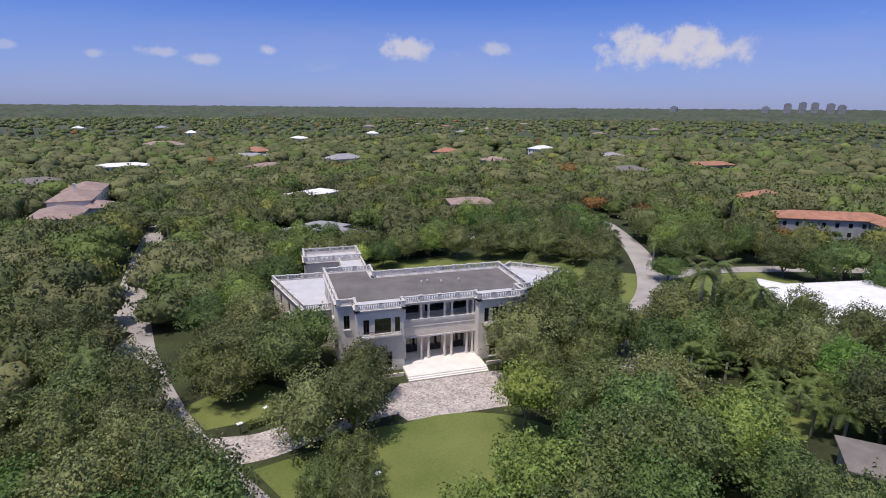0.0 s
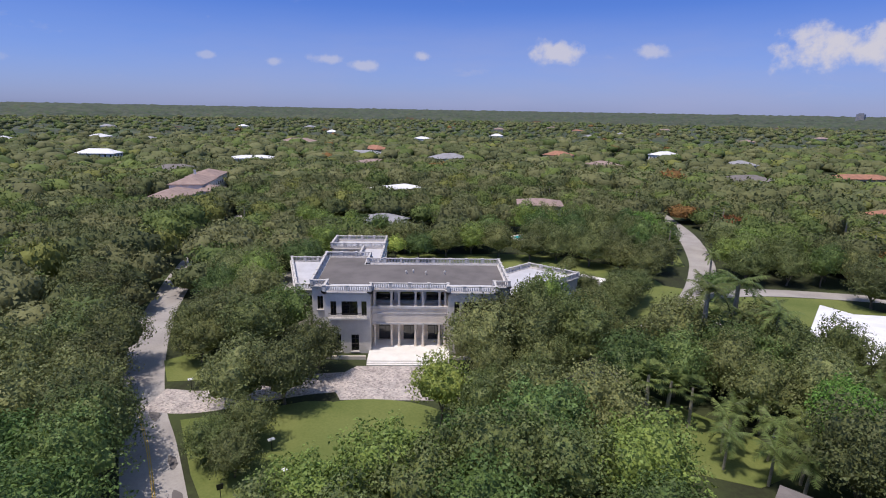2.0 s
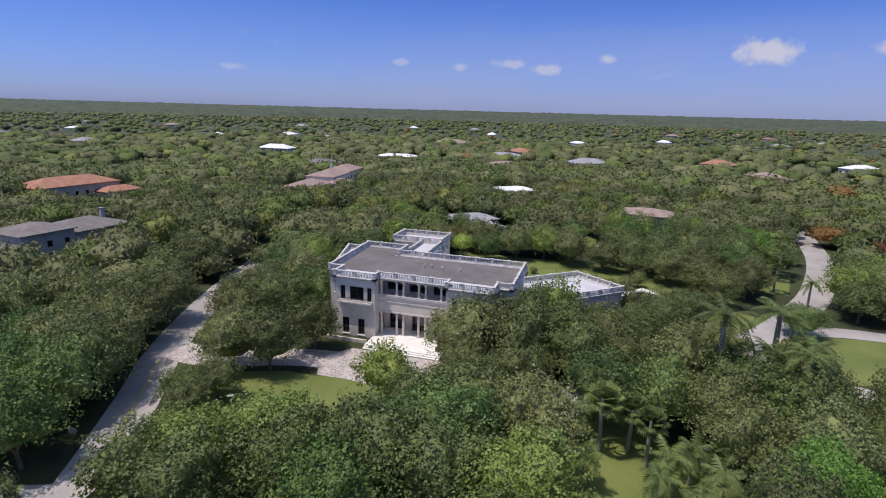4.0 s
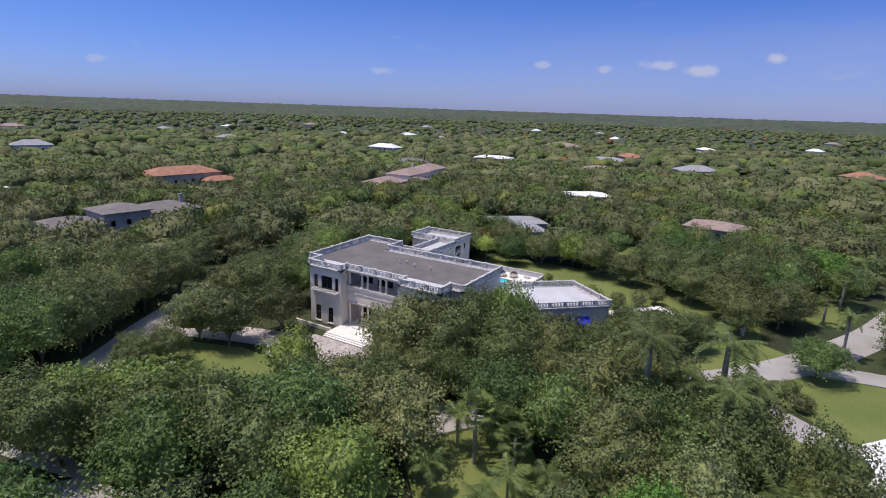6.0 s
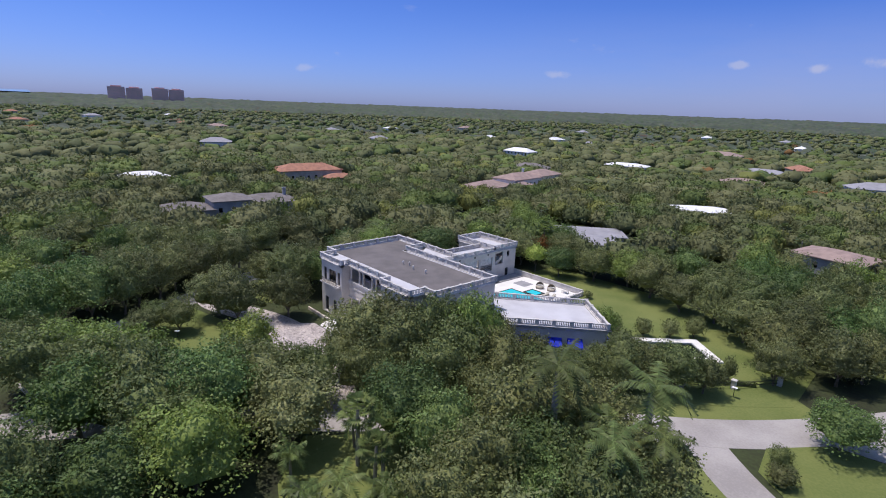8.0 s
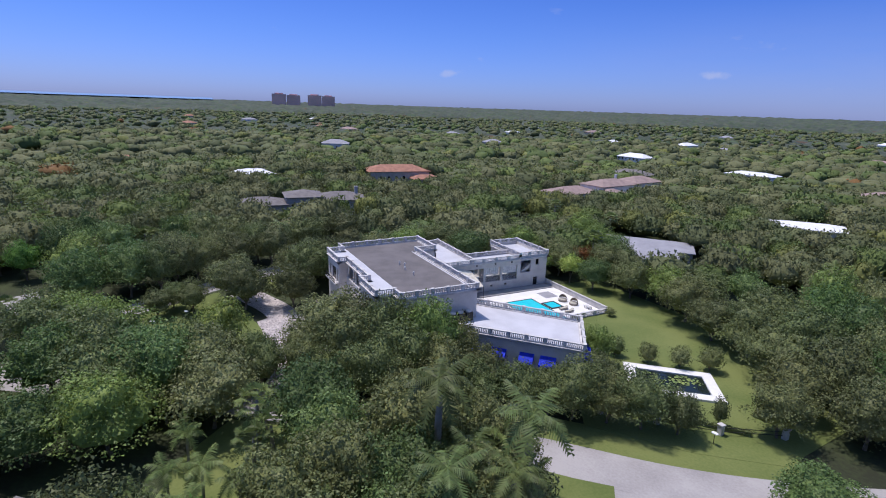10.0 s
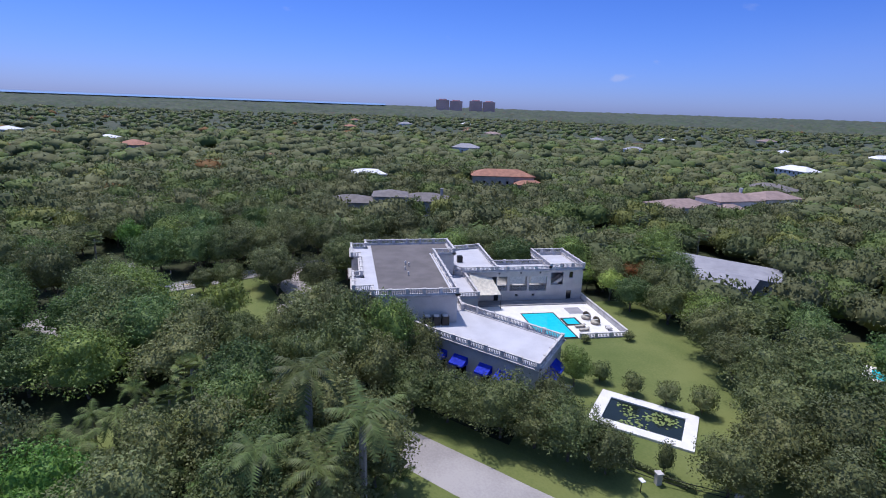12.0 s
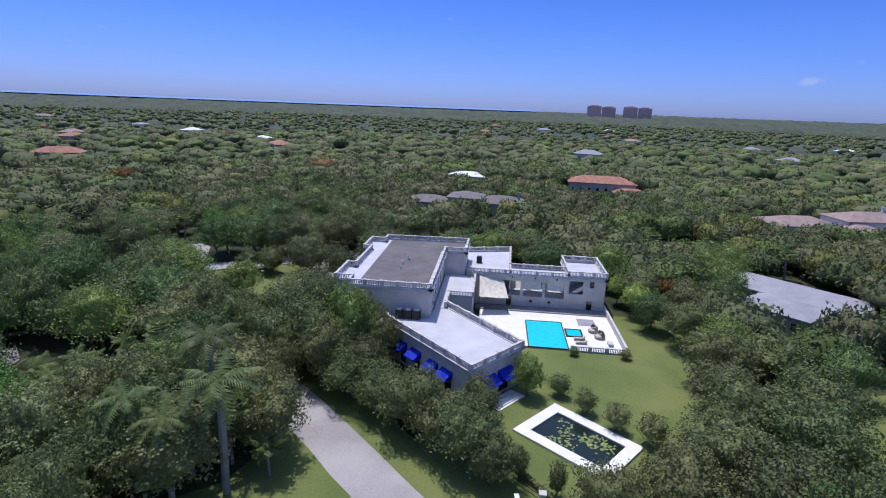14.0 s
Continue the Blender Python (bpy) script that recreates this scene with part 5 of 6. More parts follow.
house(-71, 226, 97, [(0, 0, 22, 13, 7.0, 2.6), (-23, 1, 22, 14, 4.8, 2.6), (21, 0, 19, 13, 7.4, 2.6), (-8, -8, 12, 9, 4.6, 2)], "soft_white", "brown_tile", "large white villa with brown-pink tiled hip roofs", (6, 1, 11), open_to=(75, 20))
house(68, 184, -8, [(0, 0, 15, 12, 6.4, 1.8)], "grey_wall", "brown_tile", "plain grey house with a brown-grey hip roof", open_to=(30, 0))
house(188, 262, 10, [(0, 0, 24, 13, 6.6, 2.6), (10, -6, 10, 9, 6.0, 2.0)], "soft_white", "grey_tile", "pale house with a grey hip roof")
house(8, 163, 42, [(0, 0, 26, 12, 3.6, 1.3), (3, -10, 12, 12, 3.4, 1.2)], "grey_wall", "pale_grey_tile", "low house with pale grey hip roofs", open_to=(120, 90))
house(-76, 90, 84, [(0, 0, 12, 12, 7.2, 2.0), (13, 2, 18, 13, 5.6, 2.4), (-14, -1, 16, 12, 5.0, 2.2)], "grey_wall", "grey_tile", "grey house with dark grey hip roofs and chimney", (19, 2, 9.4), open_to=(115, 55))
house(-138, 150, 84, [(0, 0, 30, 14, 7.4, 3.0), (12, -10, 14, 8, 4.4, 2.0)], "buff", "red_tile", "two-storey villa with terracotta tiled roofs", open_to=(115, 70))
house(-164, 86, 80, [(0, 0, 20, 15, 4.8, 2.0)], "soft_white", "white_tile", "low house with a white roof", open_to=(115, 60))
house(172, 128, -28, [(0, 0, 34, 11, 6.2, 2.0), (14, -8, 10, 10, 6.0, 2.0)], "grey_wall", "red_tile", "long grey villa with a red tiled roof", open_to=(20, 0))
house(14, 231, 40, [(0, 0, 22, 12, 4.6, 1.6)], "soft_white", "white_tile", "low house with a white roof")
house(-98, 268, 20, [(0, 0, 20, 13, 7.4, 2.6)], "grey_wall", "grey_tile", "grey house with a hip roof")
house(-20, 400, 0, [(0, 0, 26, 14, 6.6, 2.2)], "soft_white", "pale_grey_tile", "pale house with a light roof")
house(190, 172, 15, [(0, 0, 18, 12, 5.6, 2.6)], "buff", "red_tile", "house with a red tiled roof")
house(262, 280, 0, [(0, 0, 30, 12, 6.2, 2.2)], "buff", "red_tile", "house with an orange tiled roof")
house(-86, 352, 15, [(0, 0, 26, 13, 6.2, 1.8)], "soft_white", "white_tile", "house with a white roof")
house(-5, 325, 25, [(0, 0, 20, 13, 6.6, 2.4)], "buff", "brown_tile", "house with a brown tiled roof")
house(-95, 520, 12, [(0, 0, 34, 20, 7.4, 3.4)], "buff", "brown_tile", "large house with a brown tiled roof", keep=False)
house(62.2, 34.6, 48, [(0, 0, 6, 5.4, 3.0, 0.9)], "grey_wall", "grey_tile", "low house with a weathered grey roof under palms")
# white modern house: broad white folded roof over set-back walls
white = thing("house", "low modern house with broad white folded roof", "house", "neighbouring houses")
WH = [(89.4, 64.5), (91.0, 76.2), (101.3, 88.2), (104.0, 83.4), (126, 80), (120, 66), (102, 60)]
wc = Vector((104, 73.5))
bm = bmesh.new()
lo_ = [bm.verts.new((*p, 3.5)) for p in WH]
lo2_ = [bm.verts.new((*p, 3.8)) for p in WH]
r0_, r1_ = bm.verts.new((98, 73.5, 4.5)), bm.verts.new((114, 73.2, 4.5))
bm.faces.new(lo_)
for k in range(7):
    bm.faces.new((lo_[k], lo_[(k + 1) % 7], lo2_[(k + 1) % 7], lo2_[k]))
for k, rv in ((0, (r0_,)), (1, (r0_,)), (2, (r0_,)), (3, (r0_, r1_)), (4, (r1_,)), (5, (r1_,)), (6, (r1_, r0_))):
    f = [lo2_[k], lo2_[(k + 1) % 7]] + ([rv[1], rv[0]] if k == 3 else [rv[1], rv[0]][:0] if k == 6 else [rv[0]])
    bm.faces.new([lo2_[6], lo2_[0], r0_, r1_] if k == 6 else f)
part("roof", bm, M["white_tile"], white)
for k in range(7):
    a_, b_ = Vector(WH[k]), Vector(WH[(k + 1) % 7])
    a_, b_ = a_.lerp(wc, 0.09), b_.lerp(wc, 0.09)
    wall((a_.x, a_.y), (b_.x, b_.y), 0, 3.5, [(float(u), float(u) + 1.8, 0.5, 2.6) for u in np.arange(1.2, (b_ - a_).length - 2.4, 3.4)], "soft_white", 0.25, white)
HOUSES.append((104, 74, 17, None))
# a scatter of roofs that show between far crowns
g = random.Random(21)
ROOFS = (("soft_white", "white_tile", "distant house with a white roof"), ("buff", "red_tile", "distant house with a red tiled roof"), ("buff", "brown_tile", "distant house with a brown roof"), ("soft_white", "pale_grey_tile", "distant house with a grey roof"))
for k in range(64):
    a, r = radians(g.uniform(20, 235)), 260 * (1100 / 260) ** g.random()
    x_, y_ = CENTRE[0] + r * math.cos(a), CENTRE[1] + r * math.sin(a)
    if any(math.hypot(x_ - h[0], y_ - h[1]) < 60 for h in HOUSES):
        continue
    w_, rf, lb = g.choice(ROOFS)
    house(x_, y_, g.uniform(0, 180), [(0, 0, g.uniform(15, 26), g.uniform(11, 15), g.uniform(5.6, 7.2), g.uniform(2.2, 3.4))], w_, rf, lb, z=land(r), keep=r < 420, open_to=(70, 30))


# ---- woods ----
def near_line(x, y, line, w):
    return any((p.x - x) ** 2 + (p.y - y) ** 2 < w * w for p in line)


def inside(x, y, poly):
    c = False
    for (x0, y0), (x1, y1) in zip(poly, poly[1:] + poly[:1]):
        if (y0 > y) != (y1 > y) and x < (x1 - x0) * (y - y0) / (y1 - y0) + x0:
            c = not c
    return c


KNOWN = [(-14, 60), (-2, 40), (8, 30), (62, 38), (78, 60), (88, 80), (92, 110), (82, 124), (78, 132), (66, 142), (40, 141), (12, 132), (-2, 124), (-16, 110), (-20, 90)]


def fronted(x, y):
    """Open ground before the houses, on the side towards the mansion's street."""
    for hx, hy, hr, to in HOUSES:
        if not to:
            continue
        d = Vector((to[0] - hx, to[1] - hy)).normalized()
        if math.hypot(x - hx - d.x * (hr * 0.75 + 5), y - hy - d.y * (hr * 0.75 + 5)) < hr * 1.1:
            return True
    return False


def blocked(x, y, r):
    if inside(x, y, KNOWN) or inside(x, y, LAWN_NORTH) or inside(x, y, EAST_LAWN) or inside(x, y, SOUTH_LAWN):
        return True
    for line, w in ((WEST, 3.6), (EAST, 3.4), (CROSS, 3.6), (SPUR, 3.0), (ROAD_E2, 3.2)):
        if near_line(x, y, line, w + r * (0.3 if line is WEST else 0.45)):
            return True
    if any(math.hypot(x - h[0], y - h[1]) < h[2] + r * 0.5 for h in HOUSES):
        return True
    if fronted(x, y):
        return True
    return any(math.hypot(x - q[0], y - q[1]) < (r + q[2]) * 0.54 for q in TREES)


g = random.Random(3)
cand = []
S = 5.5
for i in range(-47, 48):
    for j in range(-47, 48):
        x_, y_ = 30 + i * S + g.uniform(-2.4, 2.4), 90 + j * S + g.uniform(-2.4, 2.4)
        cand.append((x_, y_))
EYES = [(22, -3), (60, 2), (93, 22), (115, 60), (120, 95)]
LATER = []
MIDDLE, PLACES = [], []
GIANT = (-146, 120)
for x_, y_ in cand:
    dist = min(math.hypot(x_ - ex, y_ - ey) for ex, ey in EYES)
    rc = math.hypot(x_ - CENTRE[0], y_ - CENTRE[1])
    if rc > 250:
        continue
    r_ = g.uniform(3.3, 5.5)
    behind = y_ < -25 or (x_ > 125 and y_ < 70)
    if behind and g.random() < 0.5:
        continue
    if rc > 165 or behind:
        LATER.append((x_, y_, r_ * (1.0 if g.random() < 0.6 else 1.55)))
        continue
    if blocked(x_, y_, r_):
        continue
    TREES.append((x_, y_, r_))
    # ground outside the ring of the flight comes later
    near = min(EYES, key=lambda e: math.hypot(x_ - e[0], y_ - e[1]))
    outer = rc > math.hypot(near[0] - CENTRE[0], near[1] - CENTRE[1]) + 4
    PLACES.append((dist + 70 * outer, x_, y_, r_))


PLACES.sort()
single = 300 - len([o for o in bpy.data.objects if o.name.startswith("tree")])
for dist, x_, y_, r_ in PLACES:
    q = g.random()
    if q < 0.17 and dist < 210:
        kind_ = g.choice(("feather", "fan", "feather", "fan", "royal"))
        palm(kind_, x_, y_, g.uniform(0.75, 0.95) if kind_ == "royal" else g.uniform(1.0, 1.5))
    elif single > 0:
        key = "wild" if q < 0.68 else "wild_green" if q < 0.96 or dist < 95 else "lime" if q < 0.985 else "rust"
        if dist < 46:
            key = "oak" if key == "wild" else "green"
        loose = key in ("lime", "rust")
        tree(key, x_, y_, None if loose else r_, None if loose else g.uniform(7.5, 11) if dist < 90 else g.uniform(6.5, 9.2))
        single -= 1
    else:
        MIDDLE.append((x_, y_, r_ * 1.15, 0.0))


def woods(name, spots, leaves, size, label, core=2, kinds=12, loose=0.26):
    """Many crowns in one mesh, each with a tone of its own."""
    gg = np.random.default_rng(11)
    shapes = [crown_arrays(500 + k, 1.0, 1.0, 0.22, leaves, size, core, 0.9, 0.9, loose, 0.9) for k in range(kinds)]
    VV, FF, TT, off = [], [], [], 0
    for x, y, r, z in spots:
        V, F = shapes[gg.integers(kinds)]
        h = 4.6 + 0.62 * r + 2.2 * noise.noise((x * 0.03, y * 0.03, 0)) + gg.uniform(-1.4, 1.8)
        a = gg.uniform(0, 6.283)
        c, s = math.cos(a), math.sin(a)
        VV.append(V @ np.array([[r * c, r * s, 0], [-r * s, r * c, 0], [0, 0, h]]) + np.array([x, y, z]))
        FF.append(F + off)
        TT.append(np.full(len(V), gg.random()))
        off += len(V)
    me = raw(name, np.concatenate(VV).tolist(), np.concatenate(FF).tolist(), M["woods"], True)
    me.attributes.new("crown_tone", "FLOAT", "POINT").data.foreach_set("value", np.concatenate(TT).astype(np.float32))
    return tagged(new(name, me), label, "woods", kind="stuff")


def crown_size():
    q = g.random()
    return g.uniform(3.6, 5.6) if q < 0.5 else g.uniform(5.4, 7.6) if q < 0.87 else g.uniform(7.6, 9.8)


near_spots = [(x_, y_, r_, 0.0) for x_, y_, r_ in LATER if not any(math.hypot(x_ - h[0], y_ - h[1]) < h[2] + 1.0 for h in HOUSES) and not fronted(x_, y_) and not any(near_line(x_, y_, l, 5.5) for l in (WEST, EAST, ROAD_E2, CROSS))]
spots = []
for k in range(4900):
    a, r = radians(g.uniform(5, 250)), math.sqrt(g.uniform(250 ** 2, 560 ** 2))
    x_, y_ = CENTRE[0] + r * math.cos(a), CENTRE[1] + r * math.sin(a)
    if any(math.hypot(x_ - h[0], y_ - h[1]) < h[2] + 4 for h in HOUSES) or fronted(x_, y_):
        continue
    spots.append((x_, y_, crown_size(), 0.0))
# a clump of very large spreading trees beyond the grey house
for k in range(14):
    a = k * 2.4
    MIDDLE.append((GIANT[0] + 3.4 * math.sqrt(k) * math.cos(a), GIANT[1] + 3.4 * math.sqrt(k) * math.sin(a), 6.4, 5.0 - 0.2 * k))
woods("woods_middle", MIDDLE, 560, 0.095, "dense woods of live oaks and bright green trees")
far_spots = []
for k in range(8600):
    a, r = radians(g.uniform(5, 250)), math.sqrt(g.uniform(545 ** 2, 1500 ** 2))
    x_, y_ = CENTRE[0] + r * math.cos(a), CENTRE[1] + r * math.sin(a)
    if any(math.hypot(x_ - h[0], y_ - h[1]) < h[2] + 4 for h in HOUSES) or fronted(x_, y_):
        continue
    far_spots.append((x_, y_, crown_size() * 0.98, land(r) + g.uniform(0, 1.5)))
woods("woods_far", far_spots, 12, 0.22, "far woods of many small rounded crowns", 1, loose=0.12)
woods("woods_edge", near_spots, 120, 0.13, "dense woods of rounded crowns round the neighbourhood", 2, loose=0.2)
woods("woods", spots, 26, 0.16, "dense subtropical woods of many rounded crowns", 2, loose=0.14)

# distant canopy as one sheet, each crown a low dome
NR, NT = 165, 820
rr_ = np.geomspace(545, 4870, NR)
tt_ = np.concatenate([np.linspace(radians(20), radians(235), NT - 90, endpoint=False), np.linspace(radians(235), radians(380), 90, endpoint=False)])
RR, TT = np.meshgrid(rr_, tt_, indexing="ij")
XX, YY = CENTRE[0] + RR * np.cos(TT), CENTRE[1] + RR * np.sin(TT)
best = np.full(XX.shape, 1e9)
hgt = np.zeros(XX.shape)
CELL = 11.0
ci, cj = np.floor(XX / CELL), np.floor(YY / CELL)
for di in (-1, 0, 1):
    for dj in (-1, 0, 1):
        a_, b_ = ci + di, cj + dj
        h1 = np.modf(np.sin(a_ * 127.1 + b_ * 311.7) * 43758.5453)[0] % 1
        h2 = np.modf(np.sin(a_ * 269.5 + b_ * 183.3) * 43758.5453)[0] % 1
        d_ = (XX - (a_ + 0.5 + 0.7 * (h1 - 0.5)) * CELL) ** 2 + (YY - (b_ + 0.5 + 0.7 * (h2 - 0.5)) * CELL) ** 2
        m_ = d_ < best
        best, hgt = np.where(m_, d_, best), np.where(m_, 4 + 7.0 * h1 * h2 + 4 * h2, hgt)
dome = np.sqrt(np.clip(1 - best / 64.0, 0.02, 1))
lift = np.where(RR < 700, 0.0, 40.0 * (np.clip(RR - 700, 0, None) / 4200) ** 1.2)
ZZ = lift + 1.0 + dome * hgt * np.where(RR < 1500, 0.5, 1.0) + np.where(RR > 1500, 2.0, 0)
ZZ[0] = -0.5
V = np.stack([XX, YY, ZZ], -1).reshape(-1, 3)
idx = np.arange(NR * NT).reshape(NR, NT)
nx = np.roll(idx, -1, 1)
F = np.stack([idx[:-1], nx[:-1], nx[1:], idx[1:]], -1).reshape(-1, 4)
tagged(new("distant_woods", raw("distant_woods", V.tolist(), F.tolist(), M["far_woods"], True)), "endless flat tree canopy reaching the horizon", "woods", kind="stuff")


def sector(name, a0, a1, r0, r1, z0, z1, mat, label, category):
    n = 40
    V = [(CENTRE[0] + r * math.cos(a), CENTRE[1] + r * math.sin(a), z) for r, z in ((r0, z0), (r1, z1)) for a in [a0 + (a1 - a0) * k / n for k in range(n + 1)]]
    F = [(k, k + 1, n + 2 + k, n + 1 + k) for k in range(n)]
    return tagged(new(name, raw(name, V, F, mat)), label, category, kind="structure")


sector("water", radians(176), radians(236), 3900, 4895, 46.0, 62.0, M["sea"], "blue bay beyond the woods", "sea")


def tower(x, y, z, w, d, h, turn, mat, label):
    th = thing("apartment_tower", label, "apartment building", "distant towers", at=pose(x, y, z, 0, 0, turn))
    bm = bmesh.new()
    box(bm, -w / 2, w / 2, -d / 2, d / 2, -10, h)
    part("wall", bm, M[mat], th)
    bm = bmesh.new()
    box(bm, -w * 0.3, w * 0.2, -d * 0.3, d * 0.3, h, h + 5)
    part("roof_house", bm, M[mat], th)
    bm = bmesh.new()
    for lv in range(int(h // 3.4)):
        for s_ in (-1, 1):
            box(bm, -w / 2 + 1, w / 2 - 1, s_ * d / 2 - 0.2, s_ * d / 2 + 0.2, 1 + 3.4 * lv, 1.7 + 3.4 * lv)
            box(bm, s_ * w / 2 - 0.2, s_ * w / 2 + 0.2, -d / 2 + 1, d / 2 - 1, 1 + 3.4 * lv, 1.7 + 3.4 * lv)
    tagged(part("window_bands", bm, M["buff"], th), kind="stuff")


for x_, y_, w_, d_, h_ in ((-2838, 596, 70, 26, 64), (-2826, 668, 68, 26, 60), (-2802, 772, 70, 26, 63), (-2790, 842, 66, 26, 60)):
    tower(x_, y_, 19, d_, w_, h_, -13, "tower_brick", "brown high apartment tower on the skyline")
for x_, y_, w_, h_ in ((2352, 1868, 62, 50), (2316, 1915, 60, 54), (2285, 1950, 44, 56), (2250, 1995, 36, 50), (2192, 2060, 40, 36), (2380, 1838, 44, 44), (1900, 2330, 26, 36)):
    tower(x_, y_, 19, w_, 30, h_, 40, "tower_grey", "grey high apartment tower on the skyline")

# ---- hedges, fences, signs ----
def hedge(a, b, w, h, label="clipped green hedge beside the drive"):
    gg = np.random.default_rng(round(a[0] * 7 + b[1]))
    A, B = np.array([*a, 0.0]), np.array([*b, 0.0])
    L = np.linalg.norm(B - A)
    d = (B - A) / L
    s = np.array([-d[1], d[0], 0])
    bm = bmesh.new()
    beam(bm, (*a, 0), (*b, 0), w * 0.85, h * 0.92)
    n = int(L * 55)
    for k in range(n):
        u, q = gg.uniform(0, L), gg.integers(0, 4)
        p = A + d * u + (np.array([0, 0, h * gg.uniform(0.92, 1.05)]) + s * gg.uniform(-w / 2, w / 2) if q < 2 else s * (w / 2 if q == 2 else -w / 2) * gg.uniform(0.85, 1.1) + np.array([0, 0, gg.uniform(0.1, h)]))
        t_, r_ = gg.normal(size=3), gg.normal(size=3)
        t_, r_ = t_ / np.linalg.norm(t_) * 0.16, r_ / np.linalg.norm(r_) * 0.11
        bm.faces.new([bm.verts.new(v) for v in (p - t_, p - r_, p + t_, p + r_)])
    tagged(part("hedge", bm, M["oak"]), label, "hedge")


hedge((4.4, 66.6), (-3.4, 64.4), 1.0, 0.9)
hedge((134, 106), (168, 97), 1.6, 2.0)
hedge((66, 101.0), (76.5, 109.8), 0.5, 0.7)


def sign(x, y, turn, first=[None]):
    if first[0]:
        return copy_thing(first[0], pose(x, y, 0, 0, 0, turn))
    th = thing("garden_lamp", "white-topped garden lamp on a thin dark post", "garden lamp", "lawn lamps", at=pose(x, y, 0, 0, 0, turn))
    bm = bmesh.new()
    tube(bm, (0, 0, 0), (0, 0, 1.5), 0.05, 0.04, 8)
    part("post", bm, M["iron"], th)
    bm = bmesh.new()
    box(bm, -0.36, 0.36, -0.24, 0.24, 1.5, 1.58)
    box(bm, -0.26, 0.26, -0.16, 0.16, 1.44, 1.5)
    part("lamp_head", bm, M["white_tile"], th)
    first[0] = th
    return th


for x_, y_ in ((10.6, 49.5), (13.4, 44.2), (-1.2, 66.4), (-4.2, 63.4), (32.0, 49.0), (75.6, 104.0)):
    sign(x_, y_, x_ * 37 % 90)


def road_sign(x, y, turn, shape):
    th = thing("road_sign", "octagonal road sign seen from behind on a grey post" if shape else "small dark notice on a black post", "road sign", at=pose(x, y, 0, 0, 0, turn))
    bm = bmesh.new()
    tube(bm, (0, 0, 0), (0, 0, 2.2), 0.04, 0.04, 8)
    part("post", bm, M["iron"], th)
    bm = bmesh.new()
    if shape:
        tube(bm, (0, -0.03, 2.3), (0, 0.03, 2.3), 0.42, 0.42, 8)
    else:
        box(bm, -0.3, 0.3, -0.03, 0.03, 1.6, 2.2)
    part("plate", bm, M["pale_grey_tile"] if shape else M["iron"], th)


road_sign(0.4, 36.6, 30, True)
road_sign(8.0, 41.2, 30, False)
gate = thing("gate", "black iron gate panel beside the drive", "gate", at=pose(33.2, 62.4, 0, 0, 0, 62))
bm = bmesh.new()
box(bm, -1.6, 1.6, -0.03, 0.03, 0.1, 0.16)
box(bm, -1.6, 1.6, -0.03, 0.03, 1.5, 1.56)
part("frame", bm, M["iron"], gate)
for k in range(17):
    bm = bmesh.new()
    xx = -1.6 + 0.2 * k
    box(bm, xx - 0.02, xx + 0.02, -0.02, 0.02, 0, 1.75)
    part("bar", bm, M["iron"], gate)
fence2 = thing("fence", "thin dark rail fence with white posts along the garden", "fence")
line = [(64.8, 96.2), (69.6, 101.2), (74.6, 106.6), (78.6, 113.2)]
for a, b in zip(line, line[1:]):
    for zz in (0.45, 0.95):
        bm = bmesh.new()
        beam(bm, (*a, zz), (*b, zz), 0.05, 0.07)
        part("rail", bm, M["frame"], fence2)
for a in line:
    bm = bmesh.new()
    box(bm, a[0] - 0.3, a[0] + 0.3, a[1] - 0.3, a[1] + 0.3, 0, 1.35)
    box(bm, a[0] - 0.38, a[0] + 0.38, a[1] - 0.38, a[1] + 0.38, 1.35, 1.47)
    part("post", bm, M["trim"], fence2)


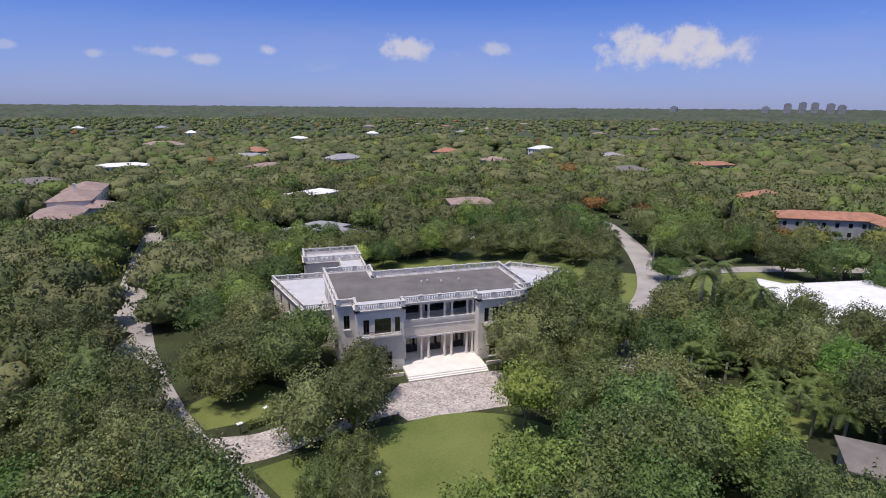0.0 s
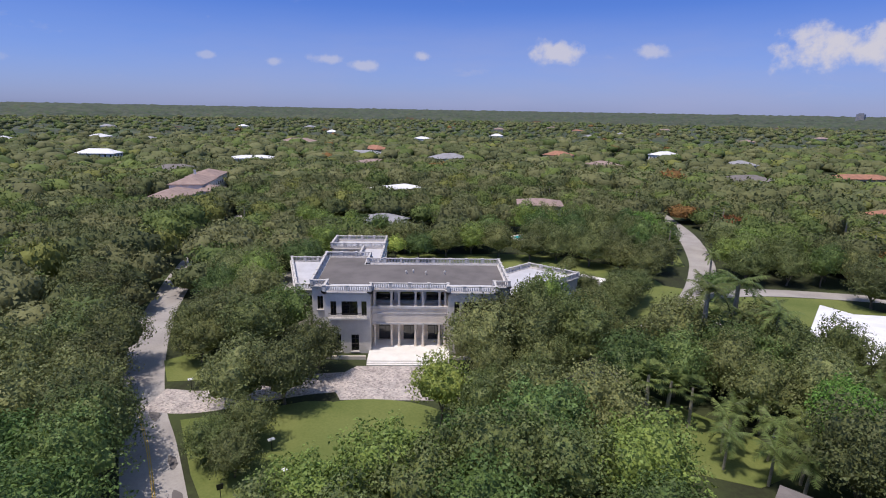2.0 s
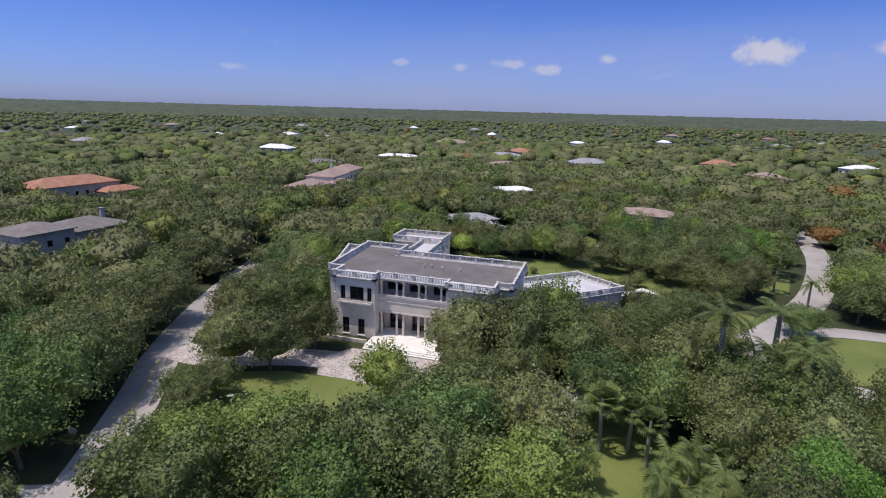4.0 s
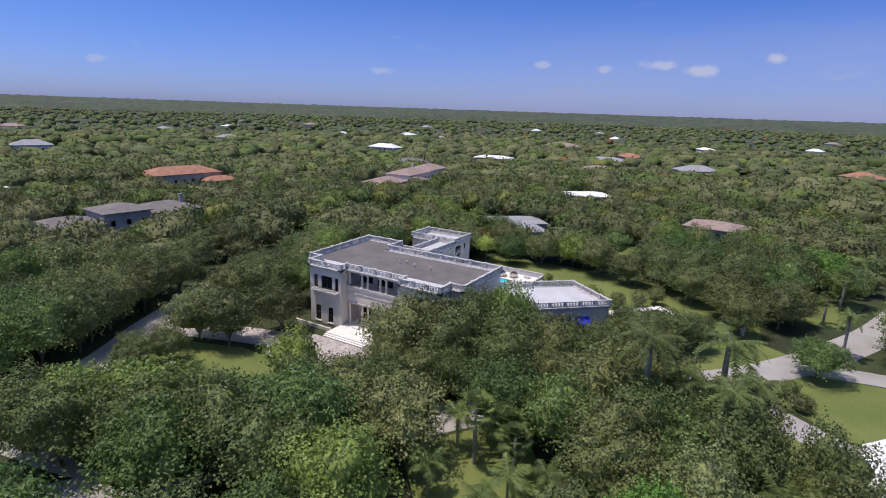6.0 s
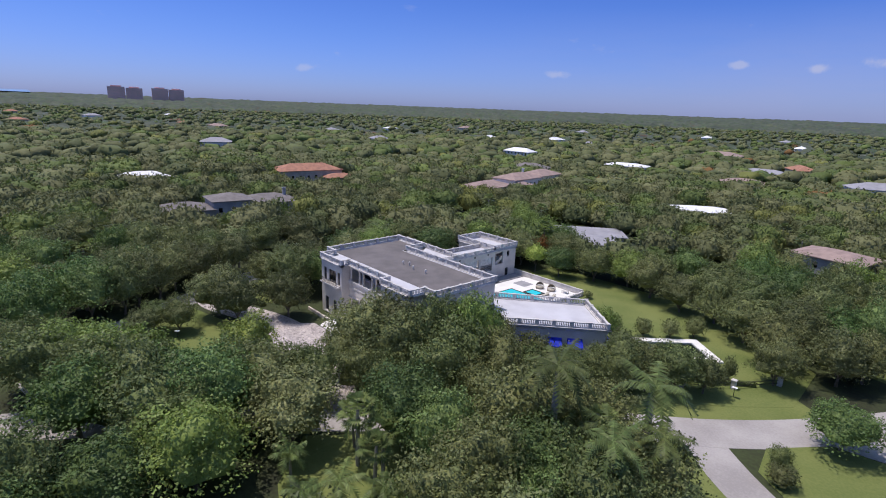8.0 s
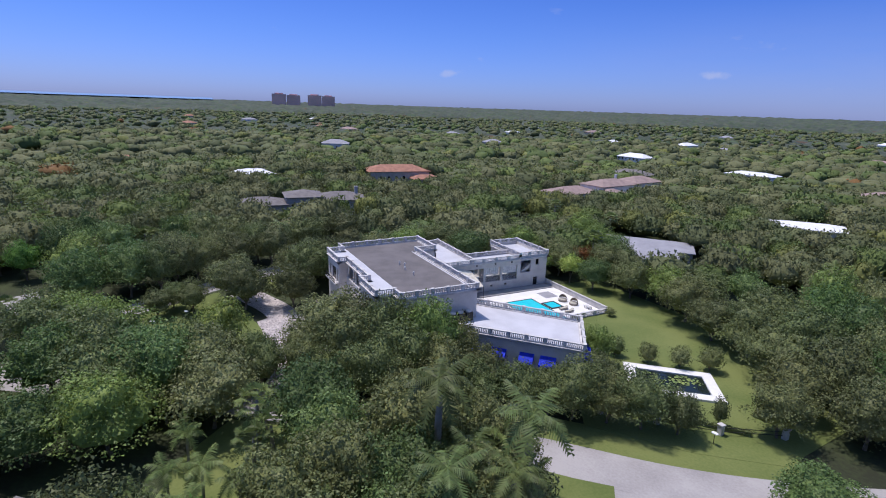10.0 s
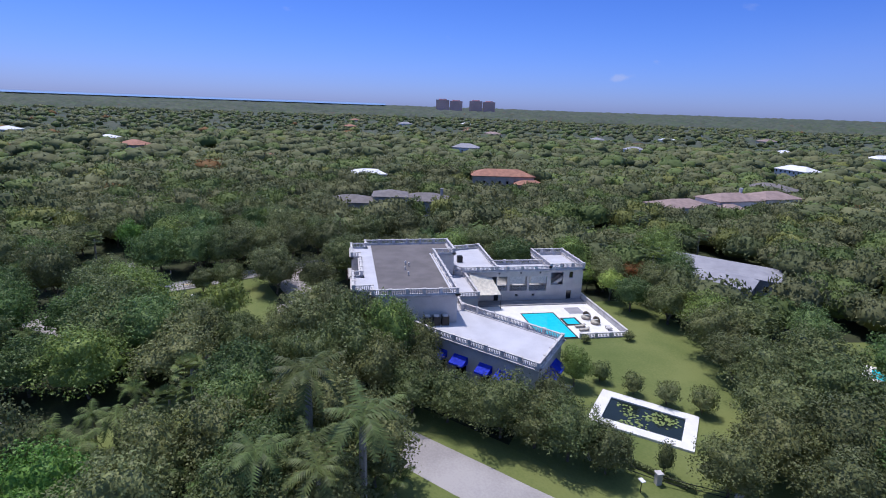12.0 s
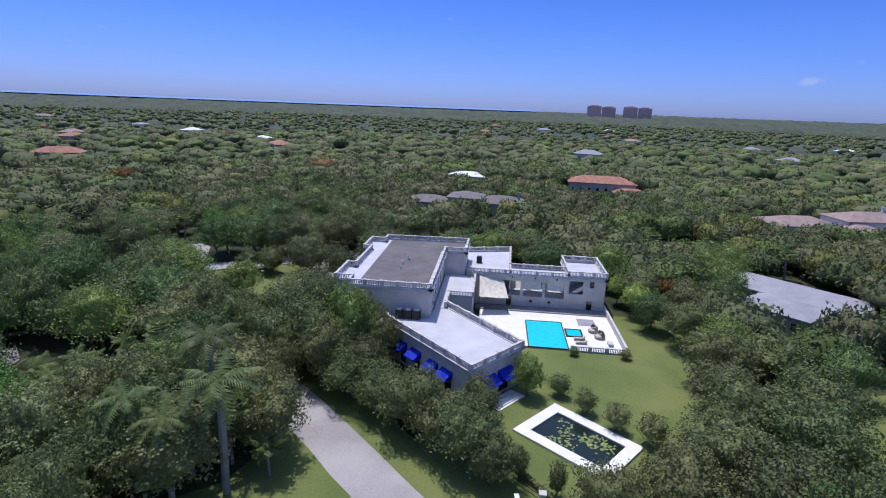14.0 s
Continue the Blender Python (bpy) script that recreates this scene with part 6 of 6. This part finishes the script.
def small_pool(x, y, w, d, turn):
    th = thing("garden_pool", "small turquoise pool in a neighbouring garden", "swimming pool", at=pose(x, y, 0, 0, 0, turn))
    bm = bmesh.new()
    box(bm, -w / 2 - 1.2, w / 2 + 1.2, -d / 2 - 1.2, d / 2 + 1.2, -0.1, 0.1)
    part("deck", bm, M["terrace"], th)
    bm = bmesh.new()
    box(bm, -w / 2, w / 2, -d / 2, d / 2, -0.1, 0.13)
    part("water", bm, M["water"], th)


small_pool(-101, 226, 9, 5, 20)
small_pool(57.5, 157.5, 6, 4, 40)


def car(x, y, turn, paint, label):
    th = thing("car", label, "car", at=pose(x, y, 0.05, 0, 0, turn))
    bm = bmesh.new()
    v = box(bm, -2.3, 2.3, -0.9, 0.9, 0.35, 0.95)
    bmesh.ops.bevel(bm, geom=bm.edges[:], offset=0.14, segments=2, affect="EDGES")
    part("body", bm, paint, th)
    bm = bmesh.new()
    v = box(bm, -1.9, 0.9, -0.8, 0.8, 0.93, 1.6)
    for k, f in ((1, 0.35), (3, 0.35), (5, -0.6), (7, -0.6)):
        v[k].co.x += f
        v[k].co.y *= 0.86
    part("cabin", bm, M["glass"], th)
    bm = bmesh.new()
    box(bm, -1.5, 0.28, -0.68, 0.68, 1.6, 1.66)
    part("roof", bm, paint, th)
    for sx in (-1.45, 1.45):
        for sy in (-0.86, 0.86):
            bm = bmesh.new()
            tube(bm, (sx, sy - 0.1, 0.33), (sx, sy + 0.1, 0.33), 0.33, 0.33, 14)
            wh = part("wheel", bm, M["iron"], th)
            bm = bmesh.new()
            tube(bm, (sx, sy - 0.11, 0.33), (sx, sy + 0.11, 0.33), 0.19, 0.19, 10)
            part("rim", bm, M["trim"], wh)


car(-81, 201.5, -25, M["white_tile"], "white car parked before the villa")

for x_, y_, w_, d_, turn_ in ((3.6, 41.6, 1.7, 0.6, 118), (0.4, 47.6, 1.4, 0.5, 122), (-6.2, 57.2, 1.8, 0.7, 124)):
    bm = bmesh.new()
    ring_ = [bm.verts.new((w_ * math.cos(a) * (1 + 0.2 * math.sin(3 * a)), d_ * math.sin(a) * (1 + 0.15 * math.cos(2 * a)), 0.037)) for a in [k * math.pi / 9 for k in range(18)]]
    bm.faces.new(ring_)
    ob = tagged(part("road_patch", bm, M["gravel_roof"]), "dark tar repair patch on the street", "road patch", kind="structure")
    ob.matrix_basis = pose(x_, y_, 0.002, 0, 0, turn_)
